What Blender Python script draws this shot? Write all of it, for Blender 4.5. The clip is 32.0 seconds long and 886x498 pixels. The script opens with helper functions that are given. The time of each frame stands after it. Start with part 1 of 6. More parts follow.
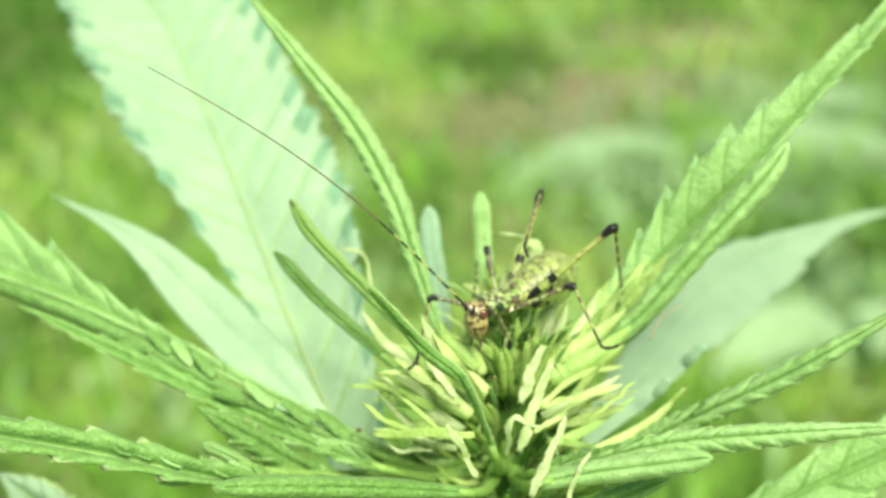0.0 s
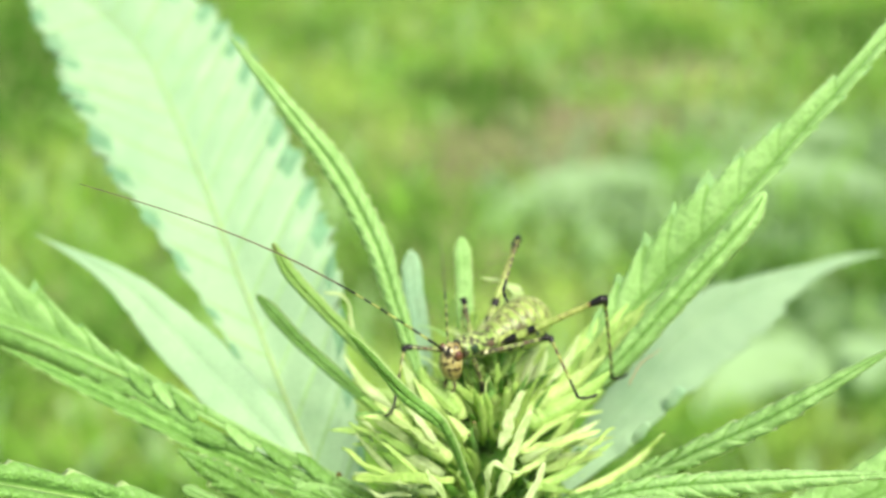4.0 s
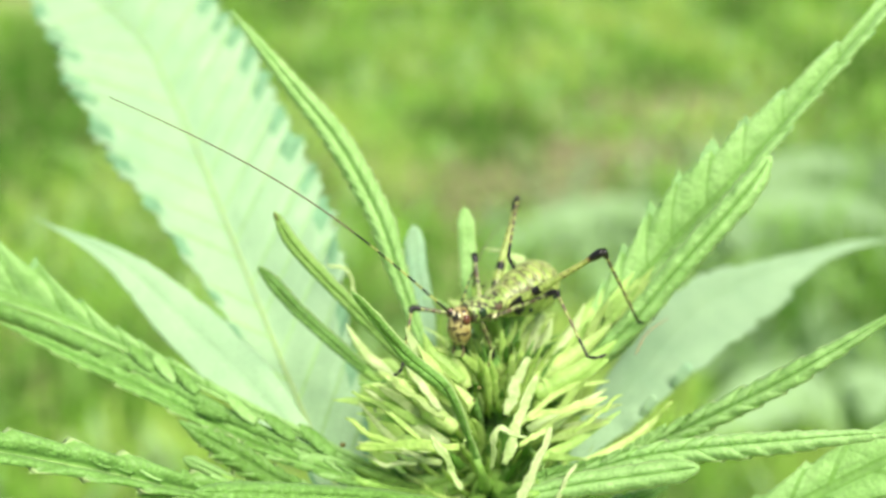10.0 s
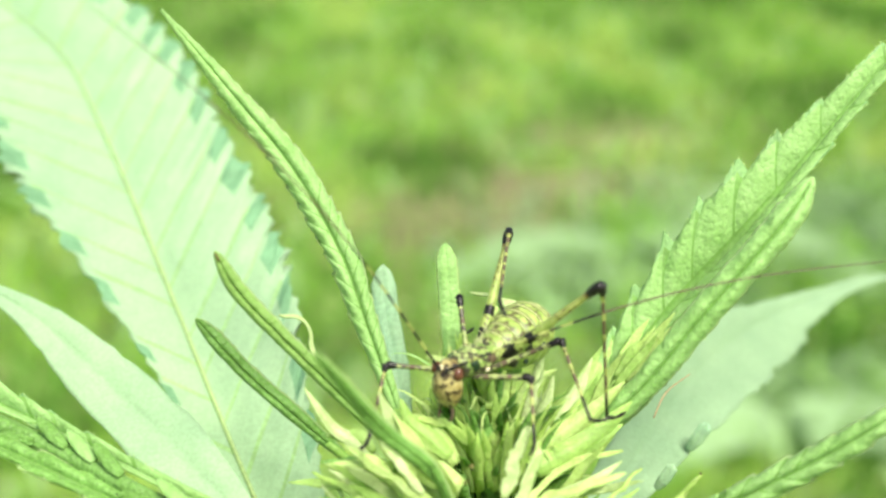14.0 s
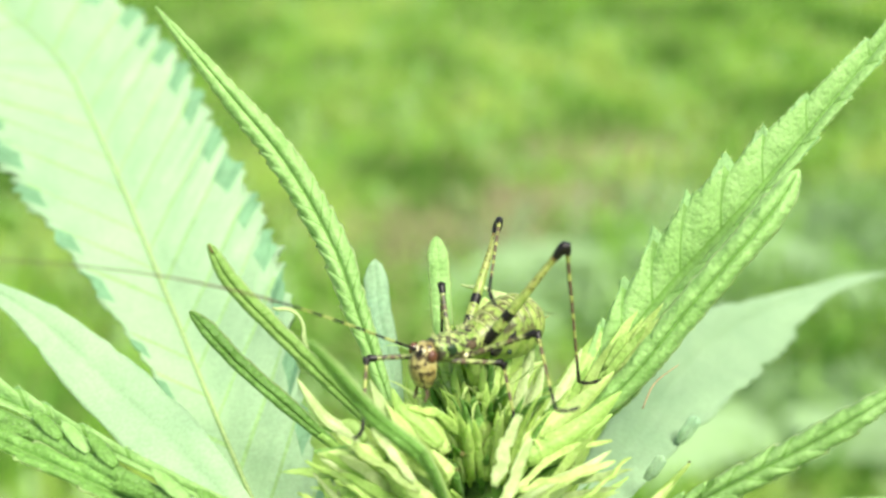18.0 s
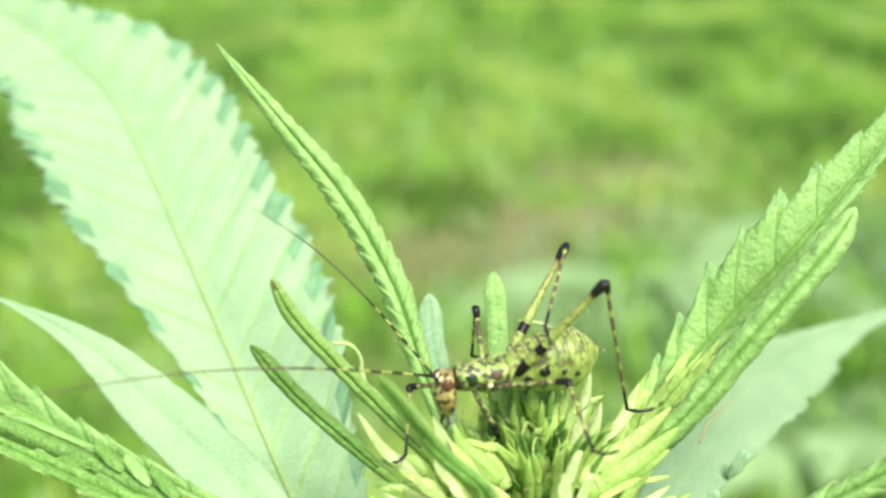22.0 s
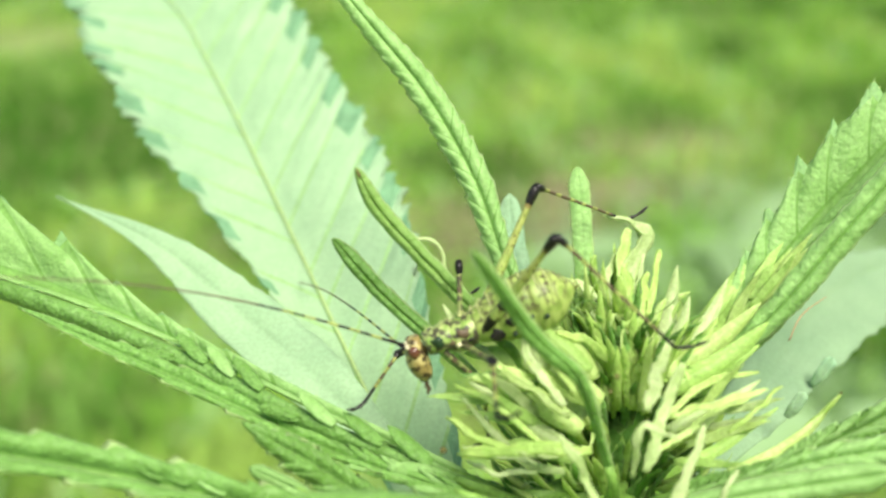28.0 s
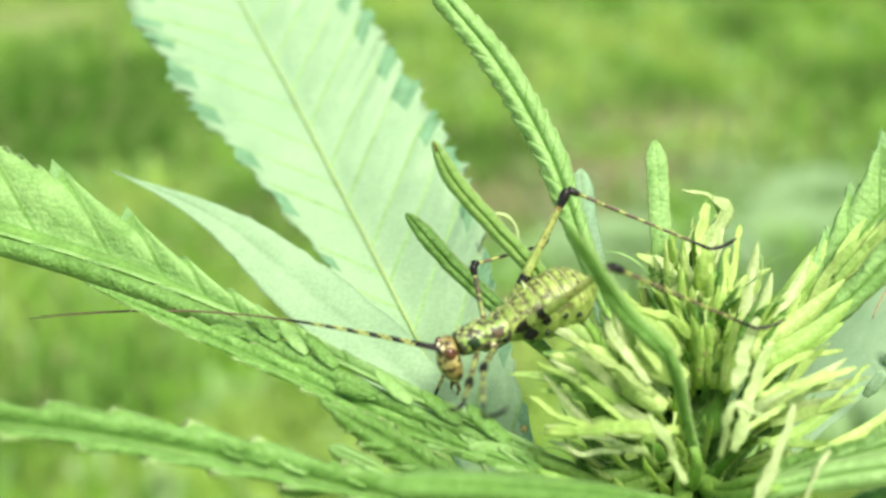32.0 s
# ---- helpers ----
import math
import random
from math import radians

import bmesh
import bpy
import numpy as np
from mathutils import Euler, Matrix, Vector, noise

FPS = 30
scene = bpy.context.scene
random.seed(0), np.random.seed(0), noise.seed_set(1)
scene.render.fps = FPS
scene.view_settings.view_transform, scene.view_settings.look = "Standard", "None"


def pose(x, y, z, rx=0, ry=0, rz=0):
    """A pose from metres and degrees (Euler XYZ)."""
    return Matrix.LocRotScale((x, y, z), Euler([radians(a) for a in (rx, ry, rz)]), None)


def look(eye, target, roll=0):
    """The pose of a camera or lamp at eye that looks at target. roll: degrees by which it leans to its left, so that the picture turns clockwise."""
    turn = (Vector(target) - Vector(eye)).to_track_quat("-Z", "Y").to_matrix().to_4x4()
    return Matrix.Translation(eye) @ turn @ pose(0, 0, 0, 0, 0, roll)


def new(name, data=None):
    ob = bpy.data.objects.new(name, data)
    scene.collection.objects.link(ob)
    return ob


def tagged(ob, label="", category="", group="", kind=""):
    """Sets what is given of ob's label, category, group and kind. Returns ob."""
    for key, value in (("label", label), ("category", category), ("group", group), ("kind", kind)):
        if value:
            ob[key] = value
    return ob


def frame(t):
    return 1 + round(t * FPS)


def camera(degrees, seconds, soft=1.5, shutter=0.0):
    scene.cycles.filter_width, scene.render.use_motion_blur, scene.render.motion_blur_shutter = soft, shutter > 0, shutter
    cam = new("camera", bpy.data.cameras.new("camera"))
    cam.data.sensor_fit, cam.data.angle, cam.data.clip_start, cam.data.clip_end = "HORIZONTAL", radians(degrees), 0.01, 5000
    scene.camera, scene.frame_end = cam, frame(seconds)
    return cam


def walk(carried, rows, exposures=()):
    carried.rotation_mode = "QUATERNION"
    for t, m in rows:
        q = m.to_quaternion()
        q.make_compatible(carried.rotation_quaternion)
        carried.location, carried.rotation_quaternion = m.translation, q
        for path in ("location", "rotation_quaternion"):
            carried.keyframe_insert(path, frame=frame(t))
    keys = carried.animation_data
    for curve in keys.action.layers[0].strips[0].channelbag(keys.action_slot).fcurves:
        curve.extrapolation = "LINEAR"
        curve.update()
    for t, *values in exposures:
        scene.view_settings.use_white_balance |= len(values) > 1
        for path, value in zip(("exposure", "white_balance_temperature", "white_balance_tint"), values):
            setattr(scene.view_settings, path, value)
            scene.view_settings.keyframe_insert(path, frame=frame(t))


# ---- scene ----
# ---- the camera and its way ----
cam = camera(40, 32.0, soft=2.6)
cam.data.dof.use_dof = True
cam.data.dof.focus_distance = 0.0575
cam.data.dof.aperture_fstop = 38
PATH = [
    (0, 0.00000, -0.06797, 0.93026, 65.984, -0.003, 0.009),
    (0.5, -0.00004, -0.06821, 0.93012, 65.628, 0.097, 0.377),
    (1, -0.00006, -0.06830, 0.92999, 65.983, -0.168, 0.259),
    (1.5, 0.00006, -0.06832, 0.93002, 66.747, -0.300, -0.038),
    (2, 0.00021, -0.06855, 0.92935, 67.325, -0.365, -0.078),
    (2.5, -0.00070, -0.06789, 0.93130, 67.577, -0.179, -0.328),
    (4.5, 0.00041, -0.06823, 0.93119, 67.404, -0.731, -0.466),
    (5, 0.00004, -0.06787, 0.93288, 68.044, -0.371, -0.623),
    (5.5, -0.00122, -0.06789, 0.93277, 68.168, -0.149, -0.157),
    (6, -0.00083, -0.06723, 0.93316, 67.105, -0.375, 0.267),
    (6.5, 0.00008, -0.06816, 0.93055, 67.391, -0.345, 0.314),
    (7, 0.00049, -0.06838, 0.93017, 67.950, -0.640, -0.290),
    (7.5, -0.00072, -0.06872, 0.92919, 68.264, -0.496, 0.384),
    (8, -0.00171, -0.06890, 0.92845, 68.058, -0.351, 0.189),
    (8.5, -0.00040, -0.06857, 0.92815, 68.302, -0.422, -0.331),
    (9, 0.00027, -0.06878, 0.92836, 68.680, -0.405, -0.823),
    (9.5, 0.00127, -0.06872, 0.92820, 69.236, -0.271, -1.006),
    (10, 0.00027, -0.06900, 0.92750, 69.177, -0.087, -0.492),
    (10.5, 0.00278, -0.06906, 0.92775, 70.791, 0.388, -0.409),
    (11, 0.00322, -0.06476, 0.92607, 71.319, 0.179, -1.335),
    (11.5, 0.00189, -0.05863, 0.92458, 70.573, 0.151, -1.626),
    (12, 0.00082, -0.05821, 0.92474, 71.515, 0.223, -1.764),
    (12.5, -0.00087, -0.05822, 0.92453, 70.867, 0.082, -1.939),
    (13, -0.00171, -0.05838, 0.92321, 70.579, 0.014, -1.977),
    (13.5, -0.00151, -0.05821, 0.92319, 70.412, -0.240, -2.586),
    (14, -0.00109, -0.05793, 0.92387, 70.754, -0.331, -3.133),
    (14.5, 0.00005, -0.05794, 0.92478, 71.130, 0.126, -2.481),
    (16.5, -0.00062, -0.05820, 0.92570, 71.776, 0.293, -2.978),
    (17, -0.00135, -0.05828, 0.92572, 72.191, 0.169, -2.836),
    (17.5, -0.00081, -0.05856, 0.92452, 72.120, -0.027, -2.999),
    (18, -0.00097, -0.05890, 0.92320, 71.371, -0.283, -3.412),
    (18.5, -0.00183, -0.05907, 0.92356, 72.881, 0.099, -2.363),
    (19, -0.00244, -0.05910, 0.92330, 71.796, -0.003, -2.331),
    (19.5, -0.00320, -0.05897, 0.92351, 71.646, -0.172, -2.638),
    (20, -0.00354, -0.05919, 0.92271, 71.441, -0.392, -2.216),
    (20.5, -0.00482, -0.05888, 0.92392, 72.439, -0.145, -2.250),
    (21, -0.00193, -0.05904, 0.92394, 71.516, -0.562, -3.506),
    (21.5, -0.00316, -0.05914, 0.92404, 72.062, -0.047, -2.463),
    (22, -0.00323, -0.05912, 0.92391, 72.466, -0.322, -2.882),
    (22.5, -0.00341, -0.05950, 0.92263, 72.419, -0.464, -2.603),
    (23, -0.00318, -0.05948, 0.92302, 71.965, -0.315, -2.708),
    (23.5, -0.00161, -0.05914, 0.92224, 72.822, -0.498, -3.195),
    (24, -0.00292, -0.05975, 0.92217, 72.324, -0.431, -2.985),
    (24.5, -0.00386, -0.05976, 0.92183, 72.470, -0.078, -2.005),
    (25, -0.00410, -0.05930, 0.92291, 72.591, -0.180, -2.206),
    (25.5, -0.00395, -0.05921, 0.92254, 72.261, -0.051, -2.082),
    (27.5, -0.00584, -0.05937, 0.92105, 71.466, 0.006, -1.191),
    (28, -0.00518, -0.05936, 0.92018, 71.107, 0.171, -0.963),
    (28.5, -0.00780, -0.05894, 0.92036, 71.502, 0.324, 0.162),
    (29, -0.00881, -0.05875, 0.92070, 71.115, 0.276, 0.272),
    (29.5, -0.00974, -0.05861, 0.92047, 70.478, 0.158, 0.343),
    (30, -0.00965, -0.05859, 0.92019, 69.831, 0.401, 0.379),
    (30.5, -0.00905, -0.05825, 0.92026, 69.907, 0.273, -0.198),
    (31, -0.00875, -0.05805, 0.92021, 70.025, 0.336, -0.357),
    (31.5, -0.00817, -0.05819, 0.91969, 69.775, 0.133, -0.779),
    (32, -0.00823, -0.05831, 0.91965, 70.138, 0.241, -0.588),
]
EXPOSURES = [(0, 0.69, 6900, 4), (10.5, 0.70, 6900, 4), (12, 0.77, 6900, 4), (25, 0.74, 6900, 4), (28, 0.62, 6900, 4), (32, 0.60, 6900, 4)]
walk(cam, [(t, pose(x, y, z, rx, ry, rz)) for t, x, y, z, rx, ry, rz in PATH], EXPOSURES)

# ---- daylight: bright, thinly veiled sky with a soft high sun ----
SUN_HEIGHT, SUN_TURN = 55, 30
world = bpy.data.worlds.new("sky")
scene.world = world
world.use_nodes = True
wn = world.node_tree
sky = wn.nodes.new("ShaderNodeTexSky")
sky.sky_type = "NISHITA"
sky.sun_disc = False
sky.sun_elevation = radians(SUN_HEIGHT)
sky.sun_rotation = radians(SUN_TURN + 180)
wn.links.new(sky.outputs[0], wn.nodes["Background"].inputs[0])
wn.nodes["Background"].inputs[1].default_value = 0.085
sun = new("sun", bpy.data.lights.new("sun", "SUN"))
sun.data.energy, sun.data.angle, sun.data.color = 4.7, radians(30), (1.0, 0.96, 0.89)
ha, hz = radians(SUN_TURN), radians(SUN_HEIGHT)
sun.matrix_world = look((math.sin(ha) * math.cos(hz), -math.cos(ha) * math.cos(hz), math.sin(hz)), (0, 0, 0))


# ---- materials ----
def material(name, colour, rough=0.5, vary=0.25, scale=600.0, bump=0.3, bump_scale=3000.0, dist=0.00006, through_light=0.0, tint=None, second=None, specular=0.35, grains=(0.86, 1.2), fuzz=0.0):
    """A surface with variation at two scales, fine relief and, for leaves, light that shines through."""
    m = bpy.data.materials.new(name)
    m.use_nodes = True
    n, l = m.node_tree.nodes, m.node_tree.links
    b = n["Principled BSDF"]
    b.inputs["Roughness"].default_value = rough
    b.inputs["Specular IOR Level"].default_value = specular
    tc = n.new("ShaderNodeTexCoord")
    info = n.new("ShaderNodeObjectInfo")
    big, small = n.new("ShaderNodeTexNoise"), n.new("ShaderNodeTexNoise")
    big.inputs["Scale"].default_value, small.inputs["Scale"].default_value = scale / 5, scale
    big.inputs["Detail"].default_value = small.inputs["Detail"].default_value = 4
    for t in (big, small):
        l.new(tc.outputs["Object"], t.inputs["Vector"])
    mix = n.new("ShaderNodeMix")
    mix.data_type = "RGBA"
    c2 = second or tuple(c * (1 - vary) for c in colour)
    mix.inputs["A"].default_value = (*[min(1, c * (1 + vary * 0.5)) for c in colour], 1)
    mix.inputs["B"].default_value = (*c2, 1)
    add = n.new("ShaderNodeMath")
    add.operation = "ADD"
    l.new(big.outputs["Fac"], add.inputs[0])
    l.new(small.outputs["Fac"], add.inputs[1])
    ramp = n.new("ShaderNodeMapRange")
    ramp.inputs["From Min"].default_value, ramp.inputs["From Max"].default_value = 0.7, 1.3
    l.new(add.outputs[0], ramp.inputs["Value"])
    l.new(ramp.outputs[0], mix.inputs["Factor"])
    hue = n.new("ShaderNodeHueSaturation")
    jit = n.new("ShaderNodeMapRange")
    jit.inputs["To Min"].default_value, jit.inputs["To Max"].default_value = 0.88, 1.12
    l.new(info.outputs["Random"], jit.inputs["Value"])
    grain = n.new("ShaderNodeTexNoise")
    grain.inputs["Scale"].default_value = bump_scale * 1.3
    l.new(tc.outputs["Object"], grain.inputs["Vector"])
    gr = n.new("ShaderNodeMapRange")
    gr.inputs["From Min"].default_value, gr.inputs["From Max"].default_value = 0.35, 0.68
    gr.inputs["To Min"].default_value, gr.inputs["To Max"].default_value = grains
    b.inputs["Sheen Weight"].default_value = fuzz
    b.inputs["Sheen Tint"].default_value = (0.85, 1.0, 0.7, 1)
    l.new(grain.outputs["Fac"], gr.inputs["Value"])
    times = n.new("ShaderNodeMath")
    times.operation = "MULTIPLY"
    l.new(jit.outputs[0], times.inputs[0])
    l.new(gr.outputs[0], times.inputs[1])
    l.new(times.outputs[0], hue.inputs["Value"])
    l.new(mix.outputs["Result"], hue.inputs["Color"])
    l.new(hue.outputs[0], b.inputs["Base Color"])
    fine = n.new("ShaderNodeTexNoise")
    fine.inputs["Scale"].default_value = bump_scale
    fine.inputs["Detail"].default_value = 3
    l.new(tc.outputs["Object"], fine.inputs["Vector"])
    bp = n.new("ShaderNodeBump")
    bp.inputs["Strength"].default_value, bp.inputs["Distance"].default_value = bump, dist
    cell = n.new("ShaderNodeTexNoise")
    cell.inputs["Scale"].default_value = bump_scale * 0.3
    l.new(tc.outputs["Object"], cell.inputs["Vector"])
    both = n.new("ShaderNodeMath")
    both.operation = "MULTIPLY_ADD"
    both.inputs[1].default_value = 2.0
    l.new(cell.outputs["Fac"], both.inputs[0])
    l.new(fine.outputs["Fac"], both.inputs[2])
    l.new(both.outputs[0], bp.inputs["Height"])
    l.new(bp.outputs[0], b.inputs["Normal"])
    if through_light:
        tr = n.new("ShaderNodeBsdfTranslucent")
        tr.inputs["Color"].default_value = (*(tint or colour), 1)
        l.new(bp.outputs[0], tr.inputs["Normal"])
        sh = n.new("ShaderNodeMixShader")
        sh.inputs["Fac"].default_value = through_light
        l.new(b.outputs[0], sh.inputs[1])
        l.new(tr.outputs[0], sh.inputs[2])
        l.new(sh.outputs[0], n["Material Output"].inputs["Surface"])
    return m


LEAF = material("leaf_green", (0.33, 0.525, 0.195), 0.6, 0.35, 900, 0.85, 4600, 0.0001, 0.3, (0.43, 0.70, 0.19), (0.235, 0.43, 0.12), 0.3, (0.88, 1.14), 0.15)
# deep leaf green; on the lower left and front leaves it also paints shade
LEAF_DARK = material("leaf_deep_and_shaded_green", (0.19, 0.375, 0.09), 0.5, 0.35, 900, 1.0, 4600, 0.00013, 0.25, (0.36, 0.6, 0.07), (0.13, 0.285, 0.045), 0.4, (0.8, 1.22), 0.15)
LEAF_PALE = material("leaf_underside", (0.385, 0.545, 0.332), 0.7, 0.1, 500, 0.3, 4000, 0.00006, 0.35, (0.42, 0.63, 0.33), (0.32, 0.48, 0.29), 0.3, (0.9, 1.12), 0.1)
LEAF_BLUE = material("leaf_bluish", (0.40, 0.55, 0.33), 0.65, 0.15, 500, 0.4, 4000, 0.00006, 0.3, (0.42, 0.68, 0.36), (0.3, 0.5, 0.32))
TOOTH = material("leaf_tooth", (0.18, 0.35, 0.19), 0.6, 0.2, 700, 0.4, 4000, 0.00006, 0.25, (0.3, 0.55, 0.28))
RIB = material("leaf_rib", (0.36, 0.55, 0.17), 0.5, 0.2, 900, 0.3, 4000, 0.00005, 0.3, (0.5, 0.72, 0.22))
RIB_PALE = material("leaf_rib_pale", (0.47, 0.60, 0.27), 0.6, 0.15, 900, 0.3, 4000, 0.00005, 0.35, (0.46, 0.68, 0.28))
BRACT = material("bract_green", (0.49, 0.62, 0.19), 0.45, 0.3, 1100, 0.6, 4600, 0.0001, 0.35, (0.6, 0.8, 0.16), (0.33, 0.52, 0.12))
BRACT_PALE = material("bract_yellow_green", (0.52, 0.66, 0.25), 0.45, 0.2, 900, 0.5, 4600, 0.00008, 0.35, (0.75, 0.86, 0.36), (0.42, 0.57, 0.17))
PISTIL = material("pistil_cream", (0.58, 0.67, 0.35), 0.45, 0.2, 1500, 0.5, 4600, 0.00006, 0.35, (0.66, 0.8, 0.36), (0.40, 0.53, 0.20))
LEAF_YOUNG = material("young_leaf_green", (0.43, 0.60, 0.19), 0.5, 0.25, 900, 0.6, 4600, 0.00007, 0.35, (0.6, 0.82, 0.2), (0.34, 0.53, 0.13))
TIP_BROWN = material("withered_tip", (0.15, 0.14, 0.04), 0.7, 0.3, 1500, 0.4, 5000)
HAIR_RED = material("reddish_hair", (0.45, 0.32, 0.18), 0.6, 0.3, 1500, 0.4, 5000)
STEM = material("stem_green", (0.20, 0.36, 0.07), 0.55, 0.3, 500, 0.4, 3000, 0.00008, 0.0)
# bract green darkened: the shade deep in the bud put into the colour
BUD_SHADE = material("bract_gap_shade", (0.13, 0.29, 0.045), 0.5, 0.3, 1100, 0.5, 4600, 0.0001, 0.2, (0.25, 0.5, 0.05), (0.08, 0.2, 0.03))
TOOTH_GREEN = material("leaf_tooth_green", (0.26, 0.46, 0.17), 0.55, 0.2, 700, 0.4, 5000, 0.00005, 0.25, (0.32, 0.58, 0.24))
VEIN_PALE = material("leaf_vein_pale", (0.34, 0.53, 0.23), 0.6, 0.2, 900, 0.3, 4000, 0.00005, 0.35, (0.42, 0.66, 0.24))
# vein green, darkened to hold the shade of midrib and vein grooves
VEIN_SHADE = material("leaf_vein_and_groove_shade", (0.19, 0.37, 0.085), 0.5, 0.2, 900, 0.3, 4000, 0.00005, 0.25, (0.36, 0.6, 0.1))
# pale edge hairs, and the rim light painted along narrow leaves
EDGE = material("leaf_hair_and_rim_light", (0.46, 0.62, 0.25), 0.5, 0.25, 1200, 0.6, 6000, 0.00006, 0.35, (0.6, 0.8, 0.25), specular=0.4, fuzz=0.2)
MATS = {"leafyoung": material("leaf_yellow_green", (0.31, 0.49, 0.14), 0.55, 0.3, 900, 1.0, 4600, 0.00012, 0.3, (0.5, 0.74, 0.14), (0.20, 0.38, 0.08), 0.3, (0.9, 1.12), 0.25), "leaf": LEAF, "leafdark": LEAF_DARK, "pale": LEAF_PALE, "blue": LEAF_BLUE}

HEIGHT = 0.9  # of the shoot's middle over the ground


def mm(p):
    """A place given in millimetres from the shoot's middle."""
    return Vector((p[0] / 1000, p[1] / 1000, p[2] / 1000 + HEIGHT))


def mesh(name, verts, faces, mat, smooth=True):
    me = bpy.data.meshes.new(name)
    me.from_pydata([tuple(v) for v in verts], [], faces)
    me.materials.append(mat)
    if smooth:
        me.polygons.foreach_set("use_smooth", [True] * len(me.polygons))
    me.update()
    return me


def child(name, me, parent, label=""):
    ob = new(name, me)
    ob.parent = parent
    return tagged(ob, label) if label else ob


def thing(name, place, label, category, group="", kind=""):
    ob = new(name)
    ob.location = place
    ob.empty_display_size = 0.01
    return tagged(ob, label, category, group, kind)


def curve(points, count):
    """A smooth way through some points: count places and their directions."""
    p = np.array(points, float)
    p = np.vstack([2 * p[0] - p[1], p, 2 * p[-1] - p[-2]])
    length = np.r_[0, np.cumsum(np.linalg.norm(np.diff(p[1:-1], axis=0), axis=1))]
    out = []
    for s in np.linspace(0, length[-1], count):
        i = min(max(np.searchsorted(length, s) - 1, 0), len(length) - 2)
        u = (s - length[i]) / (length[i + 1] - length[i])
        a, b, c, d = p[i], p[i + 1], p[i + 2], p[i + 3]
        out.append(0.5 * (2 * b + (c - a) * u + (2 * a - 5 * b + 4 * c - d) * u**2 + (3 * b - a - 3 * c + d) * u**3))
    out = np.array(out)
    way = np.gradient(out, axis=0)
    return out, way / np.linalg.norm(way, axis=1, keepdims=True), length[-1]


def tube(points, radii, sides=8, count=None):
    """Verts and faces of a tapering round stalk along a way, closed at both ends."""
    count = count or len(points)
    p, way, _ = curve(points, count)
    r = np.interp(np.linspace(0, 1, count), np.linspace(0, 1, len(radii)), radii)
    side = np.cross(way[0], (0.3, 0.9, 0.2))
    verts, faces = [], []
    for k in range(count):
        side = side - way[k] * (side @ way[k])
        side /= np.linalg.norm(side)
        other = np.cross(way[k], side)
        for a in range(sides):
            g = 2 * math.pi * a / sides
            verts.append(p[k] + r[k] * (math.cos(g) * side + math.sin(g) * other))
    for k in range(count - 1):
        for a in range(sides):
            b = (a + 1) % sides
            faces.append((k * sides + a, k * sides + b, (k + 1) * sides + b, (k + 1) * sides + a))
    faces.append(tuple(range(sides))[::-1])
    faces.append(tuple((count - 1) * sides + a for a in range(sides)))
    return verts, faces


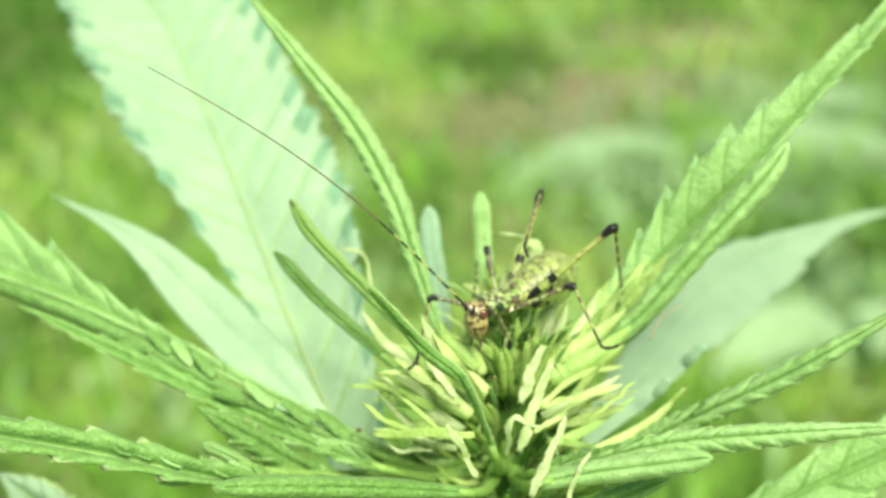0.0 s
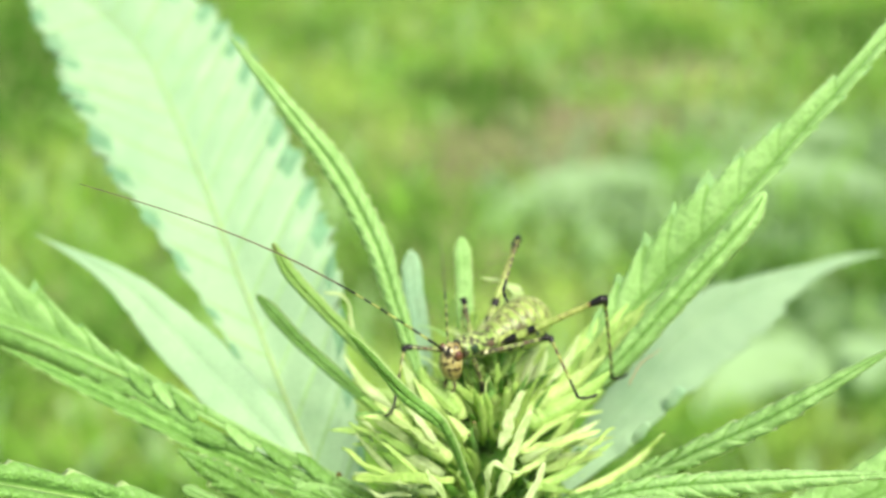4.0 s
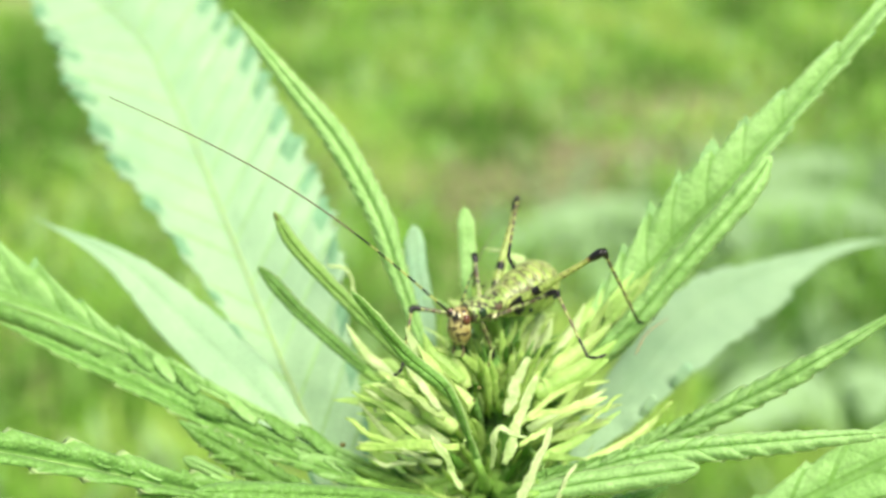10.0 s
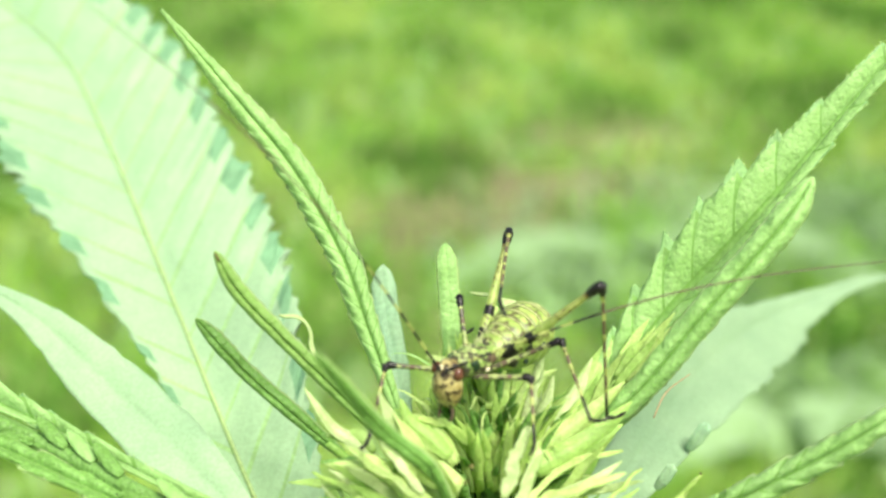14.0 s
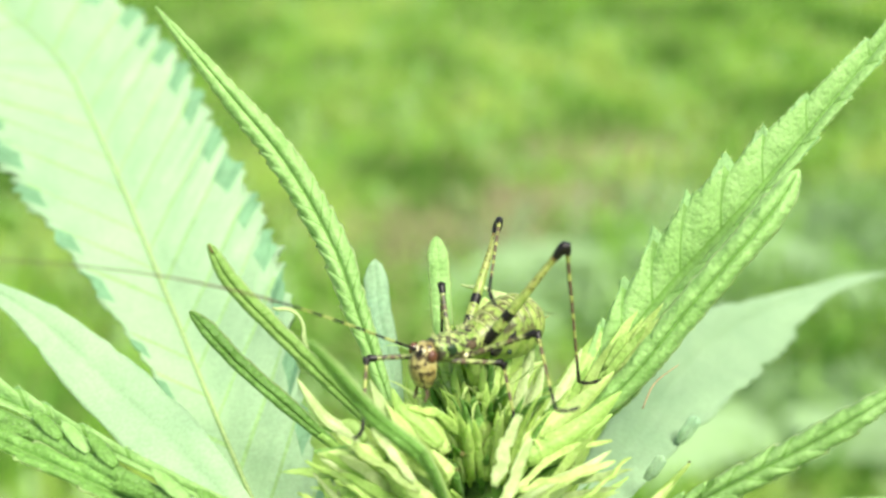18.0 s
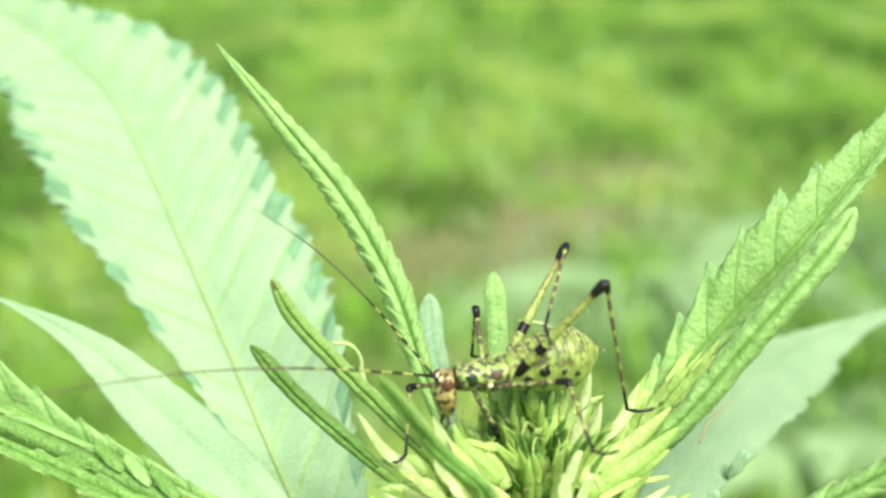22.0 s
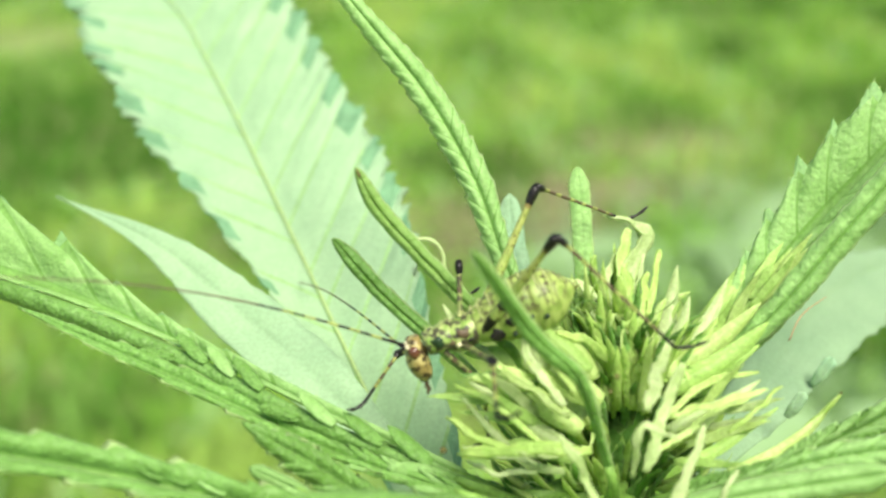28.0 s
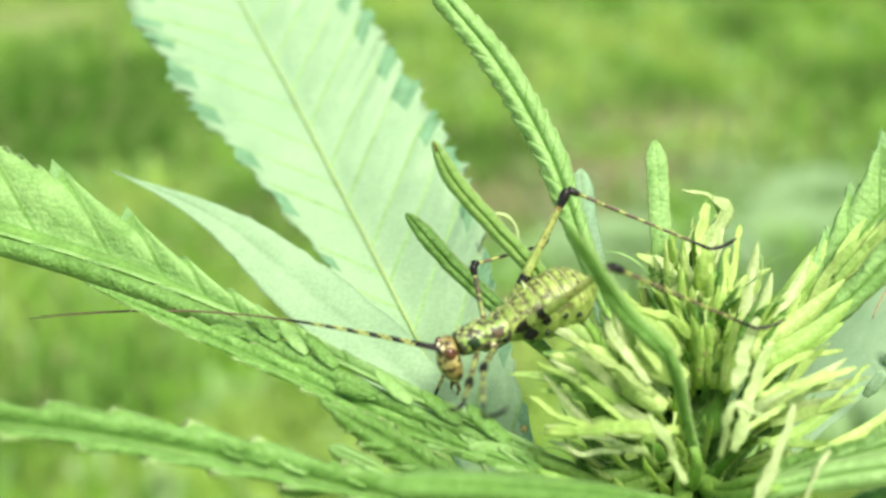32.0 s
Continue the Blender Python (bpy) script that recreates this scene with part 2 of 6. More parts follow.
def blade(points, left, right, normal, fold_l, fold_r, teeth, tooth, peak, rng, per=6, across=6, crease=0.3, form=None):
    """Verts and faces of a toothed leaf: rows run from the midrib out along its side veins, each to the edge. Millimetres.
    form may give the half widths of both sides as (share of the way, width) and where their teeth end, as shares.
    The last list holds, face by face, whether it is the tip of a tooth."""
    rows = max(teeth * per, 26) + 1
    p, way, length = curve(points, rows)
    n0 = np.array(normal, float)
    verts, faces, tips = [], [], []
    s = np.linspace(0, 1, rows)
    broad = left + right > 3
    foot = 0.12 if broad and tooth < 0.3 else 0.2
    wide = np.where(s < peak, foot + (1 - foot) * np.sin(math.pi / 2 * np.minimum(s / peak, 1)), np.cos(math.pi / 2 * np.clip((s - peak) / (1 - peak), 0, 1)) ** 0.8)
    if broad and tooth < 0.15 and teeth < 12:  # drawn out to a point
        wide = np.where(s < peak, wide, wide**1.7)
    if peak > 0.7:
        wide = np.where(s < peak, 0.10 + 0.90 * (s / peak) ** 1.5, wide)
    wide = np.clip(wide, 0.02, 1)
    if tooth < 0.15 and not broad:  # blunt, strap-like
        wide = np.clip(np.minimum(1, 0.55 + 1.5 * s) * np.minimum(1, (7 * (1 - s)) ** 0.5), 0.03, 1)
    wave, lift = rng.uniform(0, 6.3), rng.uniform(0.03, 0.07)
    half, ends = form or (None, None)
    bulge, groove = (0.035, 0.012) if broad and tooth < 0.15 else (0.08, 0.12) if broad else (0.24, crease) if teeth > 4 else (0.10, 0.0) if teeth == 4 else (0.32, 0.05)
    lobed = tooth >= 0.15 and not broad
    slant = 1.15 if broad else 1.5 if lobed else 0.55
    jitter = [rng.uniform(0.55, 1.25) for _ in range(2 * teeth + 4)]

    def tooth_at(share, right_side):
        if ends and ends[right_side]:
            e = ends[right_side]
            return float(np.interp(share, [0, *e, 1], range(len(e) + 2))) * 0.9999
        return max(share * teeth + (0.45 if right_side else 0.0) + 0.38 * noise.noise(Vector((share * teeth * 0.8, wave, 3.0 * right_side))) * min(1, 6 * share), 0)

    for k in range(rows):
        n = n0 - way[k] * (n0 @ way[k])
        n /= np.linalg.norm(n)
        side = np.cross(way[k], n)
        for c in range(-across, across + 1):
            v, sg = abs(c) / across, (1 if c > 0 else -1)
            at = tooth_at(s[k], c > 0)
            f = at % 1.0
            size = jitter[min(int(at) * 2 + (c > 0), len(jitter) - 1)]
            w, fold = (right, fold_r) if c > 0 else (left, fold_l)
            w = float(np.interp(s[k], [q[0] for q in half[c > 0]], [q[1] for q in half[c > 0]])) + 0.02 if half else w * wide[k]
            notch = abs(2 * f - 1) ** 2.5 * 1.3 if tooth < 0.06 else 1 - f**1.5
            cut = 1 - min(tooth * size * min(1, 0.1 + 5 * s[k]), 0.8) * notch
            out = v * (1 - (1 - cut) * v * v) * (1 + (rng.uniform(-0.05, 0.05) if v == 1 else 0))
            g = radians(fold) * (0.55 + 0.45 * v)
            across_dir = math.cos(g) * side * sg + math.sin(g) * n
            puff = f**0.7 * (1 - max(0, (f - 0.84) / 0.16)) * 1.35 * (1.1 - (0.4 if left + right > 2 else 0.8) * s[k]) if lobed else abs(math.sin(math.pi * f)) ** 0.6
            relief = w * (bulge * math.sin(math.pi * v**0.8) + lift * v * math.sin(9 * s[k] + wave + sg) - groove * math.exp(-((v / 0.2) ** 2)))
            relief += (min(0.2 * w, 0.2) * (4.2 if tooth > 0.3 else 2.0) if broad else min(0.38 * w, 0.3) * (1.2 if teeth > 20 else 2.4 if lobed else 1.6) * min(1, tooth * 5)) * puff * v * (1.2 - v)
            if lobed:
                relief += 0.06 * noise.noise(Vector(p[k]) * 1.7 + Vector((c * 0.9, wave, 0))) * min(1, 3 * v)
            relief += w * 0.05 * v * noise.noise(Vector((s[k] * length * 1.3, c * 0.5, wave)))
            ahead = slant * w * v * min(1, 2.2 * (1 - s[k])) + tooth * (0.4 if broad else 0.22) * w * v**3 * f
            ahead = min(ahead, (1 - s[k]) * length * 0.9 + 0.02)
            verts.append(p[k] + across_dir * (w * out) + n * relief + way[k] * ahead)
    cols = 2 * across + 1
    for k in range(rows - 1):
        for c in range(cols - 1):
            a = k * cols + c
            faces.append((a, a + 1, a + cols + 1, a + cols))
            e = abs(c + 0.5 - across) / across
            f = tooth_at(s[k], c >= across) % 1.0
            tip = broad and teeth > 9 and (0.74 < e < 0.97 and 0.42 < f < 0.86 if tooth < 0.06 else e > 0.88 and f > 0.6)
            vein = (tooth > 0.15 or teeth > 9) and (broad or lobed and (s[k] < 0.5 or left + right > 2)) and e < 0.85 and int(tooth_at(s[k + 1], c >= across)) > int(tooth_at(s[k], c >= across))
            # strip along the midrib: its groove's shade, painted with the vein colour
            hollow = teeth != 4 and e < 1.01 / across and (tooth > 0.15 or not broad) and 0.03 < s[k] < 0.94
            # 3: outermost strip of a narrow leaf, its rim light put into the colour
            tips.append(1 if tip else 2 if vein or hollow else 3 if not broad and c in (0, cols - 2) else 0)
    return verts, faces, tips, p


def solid(ob, thick):
    m = ob.modifiers.new("thickness", "SOLIDIFY")
    m.thickness, m.offset = thick, 0
    return ob

# ---- the ground, far behind and below the shoot ----
GROUND = material("soil_and_turf", (0.14, 0.24, 0.04), 0.95, 0.5, 9, 0.6, 60, 0.02, second=(0.22, 0.20, 0.11))
gv, gf = [], []
steps = 90
for iy in range(steps + 1):
    for ix in range(steps + 1):
        x = 0.05 * (ix - steps / 2) * (1 + 0.006 * abs(ix - steps / 2) ** 2.6)
        y = 0.9 + 0.05 * (iy - steps / 3) * (1 + 0.006 * abs(iy - steps / 3) ** 2.6)
        gv.append((x, y, 0.03 * noise.noise(Vector((x * 2.5, y * 2.5, 0)))))
for iy in range(steps):
    for ix in range(steps):
        a = iy * (steps + 1) + ix
        gf.append((a, a + 1, a + steps + 2, a + steps + 1))
tagged(new("ground", mesh("ground", gv, gf, GROUND)), "rough turf ground with bare soil, far out of focus", "ground", kind="structure")

# ---- the shoot ----
rng = random.Random(7)
plant = thing("hemp_plant", (0, 0, 0), "tall leafy green hemp plant with a pale budding top", "plant")
stem_pts = [(0.0, -0.008, -0.005), (0.002, -0.004, 0.45), (0.0035, -0.0075, 0.86), (0.0040, -0.0085, HEIGHT - 0.014), (0.0042, -0.0088, HEIGHT - 0.004)]
v, f = tube(stem_pts, [0.006, 0.0045, 0.0022, 0.0016, 0.0009], 10, 40)
child("stem", mesh("stem", v, f, STEM), plant, "straight green plant stem")
LEAVES = []


def grow_leaf(pts, left, right, normal, fold_l, fold_r, teeth, mat, tooth, peak, crease, form=None):
    """A leaf with its midrib, stalk and edge hairs; its way runs from foot to tip in millimetres."""
    LEAVES.append((pts, left, right, normal, fold_l, fold_r, teeth, mat, tooth, peak, crease))
    big = left + right > 6
    v, f, tips, mid = blade(pts, left, right, normal, fold_l, fold_r, teeth, tooth, peak, rng, 14 if form and tooth > 0.2 else 10 if big else 7, 9 if big else 7, crease, form)
    me = mesh("leaf", [mm(a) for a in v], f, MATS[mat])
    if mat != "blue" and (teeth > 4 or mat == "leaf"):
        for m in (TOOTH if mat == "pale" else TOOTH_GREEN, VEIN_PALE if mat == "pale" else VEIN_SHADE, EDGE):
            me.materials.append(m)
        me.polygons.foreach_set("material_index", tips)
        me.polygons.foreach_set("use_smooth", [k != 1 for k in tips])
    leaf = child("leaf", me, plant, "broad pale green leaf with toothed edges" if mat == "pale" and teeth > 9 else "smooth pale green leaf" if mat == "pale" else "")
    solid(leaf, 0.00012)
    if mat[:4] == "leaf":
        cols = 2 * (9 if big else 7) + 1
        fv, ff = [], []
        for edge in (0, cols - 1):
            for k in range(2, len(v) // cols - 2):
                a, b, inner = v[k * cols + edge], v[(k + 1) * cols + edge], v[k * cols + abs(edge - 2)]
                for u in (0.1, 0.45, 0.8):
                    root = a + (b - a) * u
                    out = (a - inner) / (np.linalg.norm(a - inner) + 1e-6)
                    top = root + rng.uniform(0.06, 0.17) * (out + np.array([rng.uniform(-0.8, 0.8) for _ in range(3)]))
                    w = 0.03 * np.array([rng.uniform(-1, 1) for _ in range(3)])
                    i = len(fv)
                    fv += [mm(root - w), mm(root + w), mm(root - out * 0.06 + w * 0.5), mm(top)]
                    ff += [(i, i + 1, i + 3), (i + 1, i + 2, i + 3), (i + 2, i, i + 3)]
        tagged(child("edge_hairs", mesh("edge_hairs", fv, ff, EDGE, False), leaf), kind="stuff")
    nn = np.array(normal) / np.linalg.norm(normal)
    wide = left + right
    r = (0.012 * wide + 0.05) * (0.55 if mat == "pale" else 1)
    back = 0.2 if mat == "pale" else -0.12 - 0.08 * wide
    v, f = tube([mm(a + nn * back) for a in mid[::4]], [r / 1000, r / 1300, r / 6000], 6)
    if teeth > 4 and teeth not in (11, 13) and (mat != "pale" or teeth > 9):
        child("midrib", mesh("midrib", v, f, RIB_PALE if mat == "pale" else RIB), leaf)
    base = Vector(pts[0])
    node = Vector((3.5, -8.6, min(base.z - 2.0, -8.5)))
    if (base - node).length > 3:
        bend = base.lerp(node, 0.5) - Vector((0, 0, 1.2))
        ahead = (Vector(pts[1]) - base).normalized()
        v, f = tube([mm(node), mm(bend), mm(base), mm(base + ahead)], [0.0006, 0.00045, 0.0003, 0.0002], 7, 12)
        child("petiole", mesh("petiole", v, f, STEM), leaf)
    if teeth == 7 and tooth < 0.15 and left < 0.5:
        v, f = tube([mm(a) for a in mid[-3:]], [0.00012, 0.00012, 0.00006], 8, 6)
        child("withered_tip", mesh("withered_tip", v, f, TIP_BROWN), leaf, "small brown withered tip")
    return leaf


PALE_FORM = ([
    [(0, 0.2), (0.08, 1.2), (0.2, 1.8), (0.276, 2.5), (0.312, 3.1), (0.38, 4.3), (0.417, 5.1), (0.457, 6.2), (0.503, 6.8), (0.563, 7.15), (0.648, 7.05), (0.73, 6.3), (0.814, 5.3), (0.88, 4.3), (0.95, 2.4), (1, 0)],
    [(0, 0.3), (0.07, 3.1), (0.116, 4.1), (0.171, 5.5), (0.2, 6.3), (0.236, 7.0), (0.367, 7.2), (0.41, 6.9), (0.588, 6.9), (0.663, 6.2), (0.724, 5.7), (0.774, 4.8), (0.82, 4.0), (0.864, 3.5), (0.95, 2.0), (1, 0)],
], None)
LEFT_FORM = ([
    [(0, 0.3), (0.3, 0.45), (0.8, 0.45), (1, 0)],
    [(0, 0.3), (0.2, 0.4), (0.3, 0.6), (0.342, 0.9), (0.385, 1.7), (0.43, 2.8), (0.487, 4.0), (0.588, 4.9), (0.74, 5.5), (0.9, 4.0), (1, 0)],
], (None, (0.22, 0.27, 0.31, 0.342, 0.385, 0.43, 0.489, 0.588, 0.68, 0.78, 0.88)))
RISING_FORM = ([
    [(0, 0.8), (0.085, 1.75), (0.156, 2.3), (0.22, 2.65), (0.283, 2.85), (0.37, 2.6), (0.46, 1.95), (0.53, 1.45), (0.61, 1.05), (0.68, 0.8), (0.74, 0.65), (0.9, 0.5), (1, 0)],
    [(0, 0.6), (0.3, 0.75), (0.75, 0.72), (0.9, 0.45), (1, 0)],
], ((0.05, 0.098, 0.156, 0.221, 0.285, 0.37, 0.46, 0.56, 0.7, 0.85), None))
BEHIND_FORM = ([
    [(0, 0.4), (0.1, 1.6), (0.3, 2.5), (0.477, 2.05), (0.523, 1.7), (0.603, 1.2), (0.66, 0.95), (0.76, 0.45), (0.89, 0.3), (1, 0)],
    [(0, 0.4), (0.106, 1.6), (0.176, 1.9), (0.221, 2.4), (0.28, 3.0), (0.36, 3.5), (0.41, 3.5), (0.52, 3.3), (0.553, 3.0), (0.66, 2.15), (0.71, 1.65), (0.78, 0.85), (0.9, 0.4), (1, 0)],
], (None, (0.1, 0.2, 0.27, 0.42, 0.62, 0.8)))
grow_leaf([(-3.21, -11.38, -13.76), (-5.79, -6.60, -10.39), (-8.85, -0.95, -6.56), (-13.57, 9.34, -1.15), (-18.87, 20.55, 4.84), (-23.51, 27.60, 9.47), (-33.84, 35.64, 14.56)], 6.8, 7.2, (0.15, -0.85, 0.5), 8, 8, 19, 'pale', 0.05, 0.48, 0.30, PALE_FORM)
grow_leaf([(-5.03, -10.79, -8.01), (-9.14, -7.10, -5.62), (-13.91, -2.20, -3.46), (-19.79, 3.51, -0.96), (-26.07, 7.39, 0.68)], 1.70, 1.75, (0.1, -0.7, 0.7), 6, 6, 5, 'pale', 0.03, 0.30, 0.30)
grow_leaf([(-3.24, -11.11, -7.26), (-9.74, -9.84, -4.39), (-16.01, -7.00, -2.46), (-23.21, -4.44, -0.53), (-31.91, -2.09, 1.20), (-45.11, 1.52, 3.41)], 0.45, 6.10, (-0.05, -0.72, 0.7), 45, 16, 12, 'leaf', 0.34, 0.74, 0.30, LEFT_FORM)
grow_leaf([(-2.90, -12.31, -6.99), (-9.74, -11.16, -4.41), (-15.88, -8.25, -2.61), (-22.95, -5.66, -0.62), (-31.54, -3.20, 1.08), (-44.54, 0.38, 3.22)], 0.74, 0.70, (0, -0.75, 0.66), -46, -64, 4, 'leafdark', 0.10, 0.30, 0.30)
grow_leaf([(-3.06, -13.54, -6.81), (-9.01, -11.69, -5.60), (-13.51, -9.99, -4.14), (-18.70, -8.17, -2.41), (-24.15, -6.23, -0.71)], 0.75, 0.75, (-0.05, -0.6, 0.8), 28, -10, 11, 'leafdark', 0.40, 0.50, 0.10)
grow_leaf([(-0.88, -14.18, -8.25), (-7.10, -15.06, -7.28), (-11.62, -15.74, -5.84), (-17.12, -16.24, -4.02), (-22.40, -16.88, -2.51), (-29.42, -17.06, -1.44)], 1.50, 1.20, (0, -0.62, 0.78), 34, 10, 10, 'leafdark', 0.48, 0.60, 0.30)
grow_leaf([(1.48, -16.06, -6.56), (-2.72, -18.97, -4.26), (-6.75, -21.44, -2.42), (-10.17, -22.95, -1.38)], 0.62, 0.62, (0, -0.8, 0.6), -35, -35, 3, 'leafdark', 0.05, 0.40, 0.30)
grow_leaf([(-4.90, -13.06, -8.68), (-7.92, -12.84, -7.01), (-10.25, -12.86, -5.28), (-13.03, -12.60, -3.52)], 1.10, 1.00, (0.1, -0.75, 0.65), -28, -28, 9, 'leafdark', 0.35, 0.40, 0.15)
grow_leaf([(-9.75, -14.57, -6.17), (-11.16, -14.29, -5.53), (-12.56, -14.02, -4.94)], 0.35, 0.35, (0, -0.8, 0.6), -30, -30, 3, 'leaf', 0.10, 0.40, 0.30)
grow_leaf([(0.02, -7.15, -2.79), (-1.60, -5.09, 1.56), (-2.83, -3.54, 4.74), (-5.05, -1.78, 8.38), (-7.85, -0.34, 11.62), (-11.25, 1.19, 15.45)], 0.92, 0.90, (0.1, -0.95, 0.3), -26, -26, 24, 'leaf', 0.17, 0.40, 0.26)
grow_leaf([(-0.94, -7.81, -2.80), (-3.43, -7.85, 0.06), (-5.55, -7.73, 2.41), (-7.33, -7.58, 4.52), (-8.19, -7.35, 6.20)], 0.46, 0.44, (-0.3, -0.85, 0.4), -30, -30, 7, 'leafyoung', 0.12, 0.40, 0.30)
grow_leaf([(2.83, -13.32, -6.31), (2.15, -13.67, -4.15), (1.01, -14.79, -0.77), (-1.10, -15.63, 1.77), (-3.46, -17.17, 5.70)], 0.36, 0.36, (-0.5, -0.5, 0.7), -26, -26, 5, 'leafdark', 0.05, 0.40, 0.30)
grow_leaf([(-2.83, -7.09, -4.12), (-4.96, -6.87, -2.15), (-7.33, -6.41, 0.05), (-9.43, -5.88, 2.43)], 0.46, 0.46, (-0.3, -0.9, 0.3), -30, -30, 6, 'leafdark', 0.08, 0.40, 0.30)
grow_leaf([(2.41, -5.70, -1.00), (2.34, -5.00, 1.17), (2.23, -4.37, 3.18), (2.09, -3.61, 5.16)], 0.50, 0.50, (0, -1, 0.1), -12, -12, 4, 'leaf', 0.06, 0.40, 0.30)
grow_leaf([(0.22, -3.84, -4.20), (-0.32, -1.92, -1.37), (-0.74, -0.73, 0.71), (-0.84, 0.17, 2.74)], 0.62, 0.62, (0, -1, 0.1), -8, -8, 4, 'blue', 0.05, 0.40, 0.30)
grow_leaf([(7.56, -7.41, -3.37), (9.98, -6.26, -1.07), (12.82, -5.10, 2.11), (16.78, -4.05, 6.25), (21.90, -2.25, 12.05), (26.15, -0.49, 16.60), (29.39, 0.78, 20.35)], 2.80, 0.75, (-0.3, -0.75, 0.55), 22, 28, 14, 'leaf', 0.32, 0.36, 0.30, RISING_FORM)
grow_leaf([(7.97, -8.00, -3.22), (10.68, -7.95, -0.75), (13.50, -7.77, 2.95), (16.95, -7.36, 7.2), (18.30, -6.74, 9.1)], 0.86, 0.86, (-0.2, -0.9, 0.35), -32, -32, 9, 'leaf', 0.10, 0.40, 0.30)
behind = grow_leaf([(7.48, -9.12, -8.69), (12.33, -2.04, -7.52), (18.75, 7.69, -6.34), (25.43, 15.47, -6.55), (32.54, 20.72, -6.56), (37.90, 24.36, -7.25)], 2.50, 3.50, (0.05, -0.75, 0.6), 8, 8, 9, 'pale', 0.12, 0.42, 0.30, BEHIND_FORM)
grow_leaf([(8.44, -7.08, -4.10), (10.70, -6.29, -2.32), (13.15, -5.27, -0.04)], 0.70, 0.60, (0, -0.9, 0.4), -30, -25, 5, 'leafdark', 0.15, 0.40, 0.30)
grow_leaf([(9.24, -12.36, -7.11), (11.58, -12.28, -5.46), (14.95, -12.62, -3.27), (18.75, -12.86, -0.85), (24.26, -12.54, 2.82)], 0.85, 0.85, (-0.1, -0.8, 0.55), -35, -35, 12, 'leaf', 0.20, 0.40, 0.24)
grow_leaf([(4.76, -14.63, -6.31), (7.65, -14.87, -5.37), (11.52, -15.52, -3.87), (16.76, -16.85, -2.44), (23.03, -18.75, -0.81)], 0.70, 0.90, (0, -0.75, 0.65), -30, -30, 14, 'leaf', 0.24, 0.40, 0.15)
grow_leaf([(4.67, -15.88, -6.15), (7.50, -16.14, -5.27), (10.27, -16.49, -4.59), (13.41, -16.83, -3.88)], 0.75, 0.75, (0, -0.8, 0.6), -35, -30, 5, 'leaf', 0.12, 0.40, 0.15)
grow_leaf([(5.46, -14.79, -9.61), (9.08, -14.23, -8.36), (12.69, -13.61, -6.98)], 0.80, 0.70, (0, -0.8, 0.6), -30, -30, 6, 'leafdark', 0.20, 0.40, 0.30)
grow_leaf([(12.6, -13.2, -12.3), (15.6, -13.4, -10.6), (18.5, -13.5, -8.8), (23.4, -13.5, -5.9), (28.0, -13.6, -3.1), (33.0, -13.8, 0.0)], 2.30, 2.10, (0.1, -0.7, 0.7), 5, 5, 9, 'leaf', 0.25, 0.60, 0.30)
grow_leaf([(-18.41, -9.30, -17.94), (-23.58, -6.64, -14.92), (-27.57, -4.58, -13.23)], 1.50, 1.50, (0, -0.7, 0.7), 8, 8, 7, 'pale', 0.20, 0.40, 0.30)

# two teeth of the pale leaf that curl forward and show their bluish side
for at, size in (((15.8, -0.8, -6.9), 1.0), ((12.8, -5.95, -6.3), 0.85)):
    v, f, _, _ = blade([Vector(at) + Vector(q) * size for q in ((-0.45, 0, -0.75), (-0.05, -0.15, 0.05), (0.45, -0.1, 0.85))], 0.3 * size, 0.36 * size, (0.1, -0.8, 0.6), 10, 10, 1, 0.0, 0.35, rng, 5, 3)
    solid(child("tooth", mesh("tooth", [mm(a) for a in v], f, LEAF_BLUE), behind, "bluish leaf tooth"), 0.0001)

# ---- the bud: core, bracts, narrow leaflets and curled pistils ----
def pod(length, width, bend, sides=7, rings=7):
    """A pointed, boat-like bract along +x that bends towards +z. Millimetres."""
    verts, faces = [], []
    for k in range(rings):
        u = k / (rings - 1)
        r = width / 2 * min(1, 0.55 + 1.2 * u) * min(1, (3.2 * (1 - u)) ** 0.6) * (1 - 0.25 * u) + 0.02
        x, z = length * u, bend * u * u
        for a in range(sides):
            g = 2 * math.pi * a / sides
            open_up = 0.35 if math.sin(g) > 0.3 else 0.8
            verts.append((x, r * math.cos(g), z + r * open_up * math.sin(g)))
    for k in range(rings - 1):
        for a in range(sides):
            b = (a + 1) % sides
            faces.append((k * sides + a, k * sides + b, (k + 1) * sides + b, (k + 1) * sides + a))
    faces.append(tuple(range(sides))[::-1])
    faces.append(tuple((rings - 1) * sides + a for a in range(sides)))
    return verts, faces


def strap(length, width, bend, curl, twist, rows=12):
    """A thin tapering ribbon along +x that rises, curls over at its end and twists. Millimetres."""
    verts, faces = [], []
    x = z = 0.0
    ang = 0.0
    for k in range(rows):
        u = k / (rows - 1)
        w = width / 2 * (0.8 + 0.35 * math.sin(2.6 * u)) * (1 - 0.85 * u**2.2)
        t = twist * u
        for s, h in ((-1, 0), (-0.35, 0.16), (0.35, 0.16), (1, 0)):
            verts.append((x - h * w * math.sin(ang), s * w * math.cos(t), z + h * w + s * w * math.sin(t)))
        ang = bend * u + curl * u**3
        x += length / (rows - 1) * math.cos(ang)
        z += length / (rows - 1) * math.sin(ang)
    for k in range(rows - 1):
        for s in range(3):
            a = 4 * k + s
            faces.append((a, a + 1, a + 5, a + 4))
    return verts, faces


def scaled(verts):
    return [(x / 1000, y / 1000, z / 1000) for x, y, z in verts]


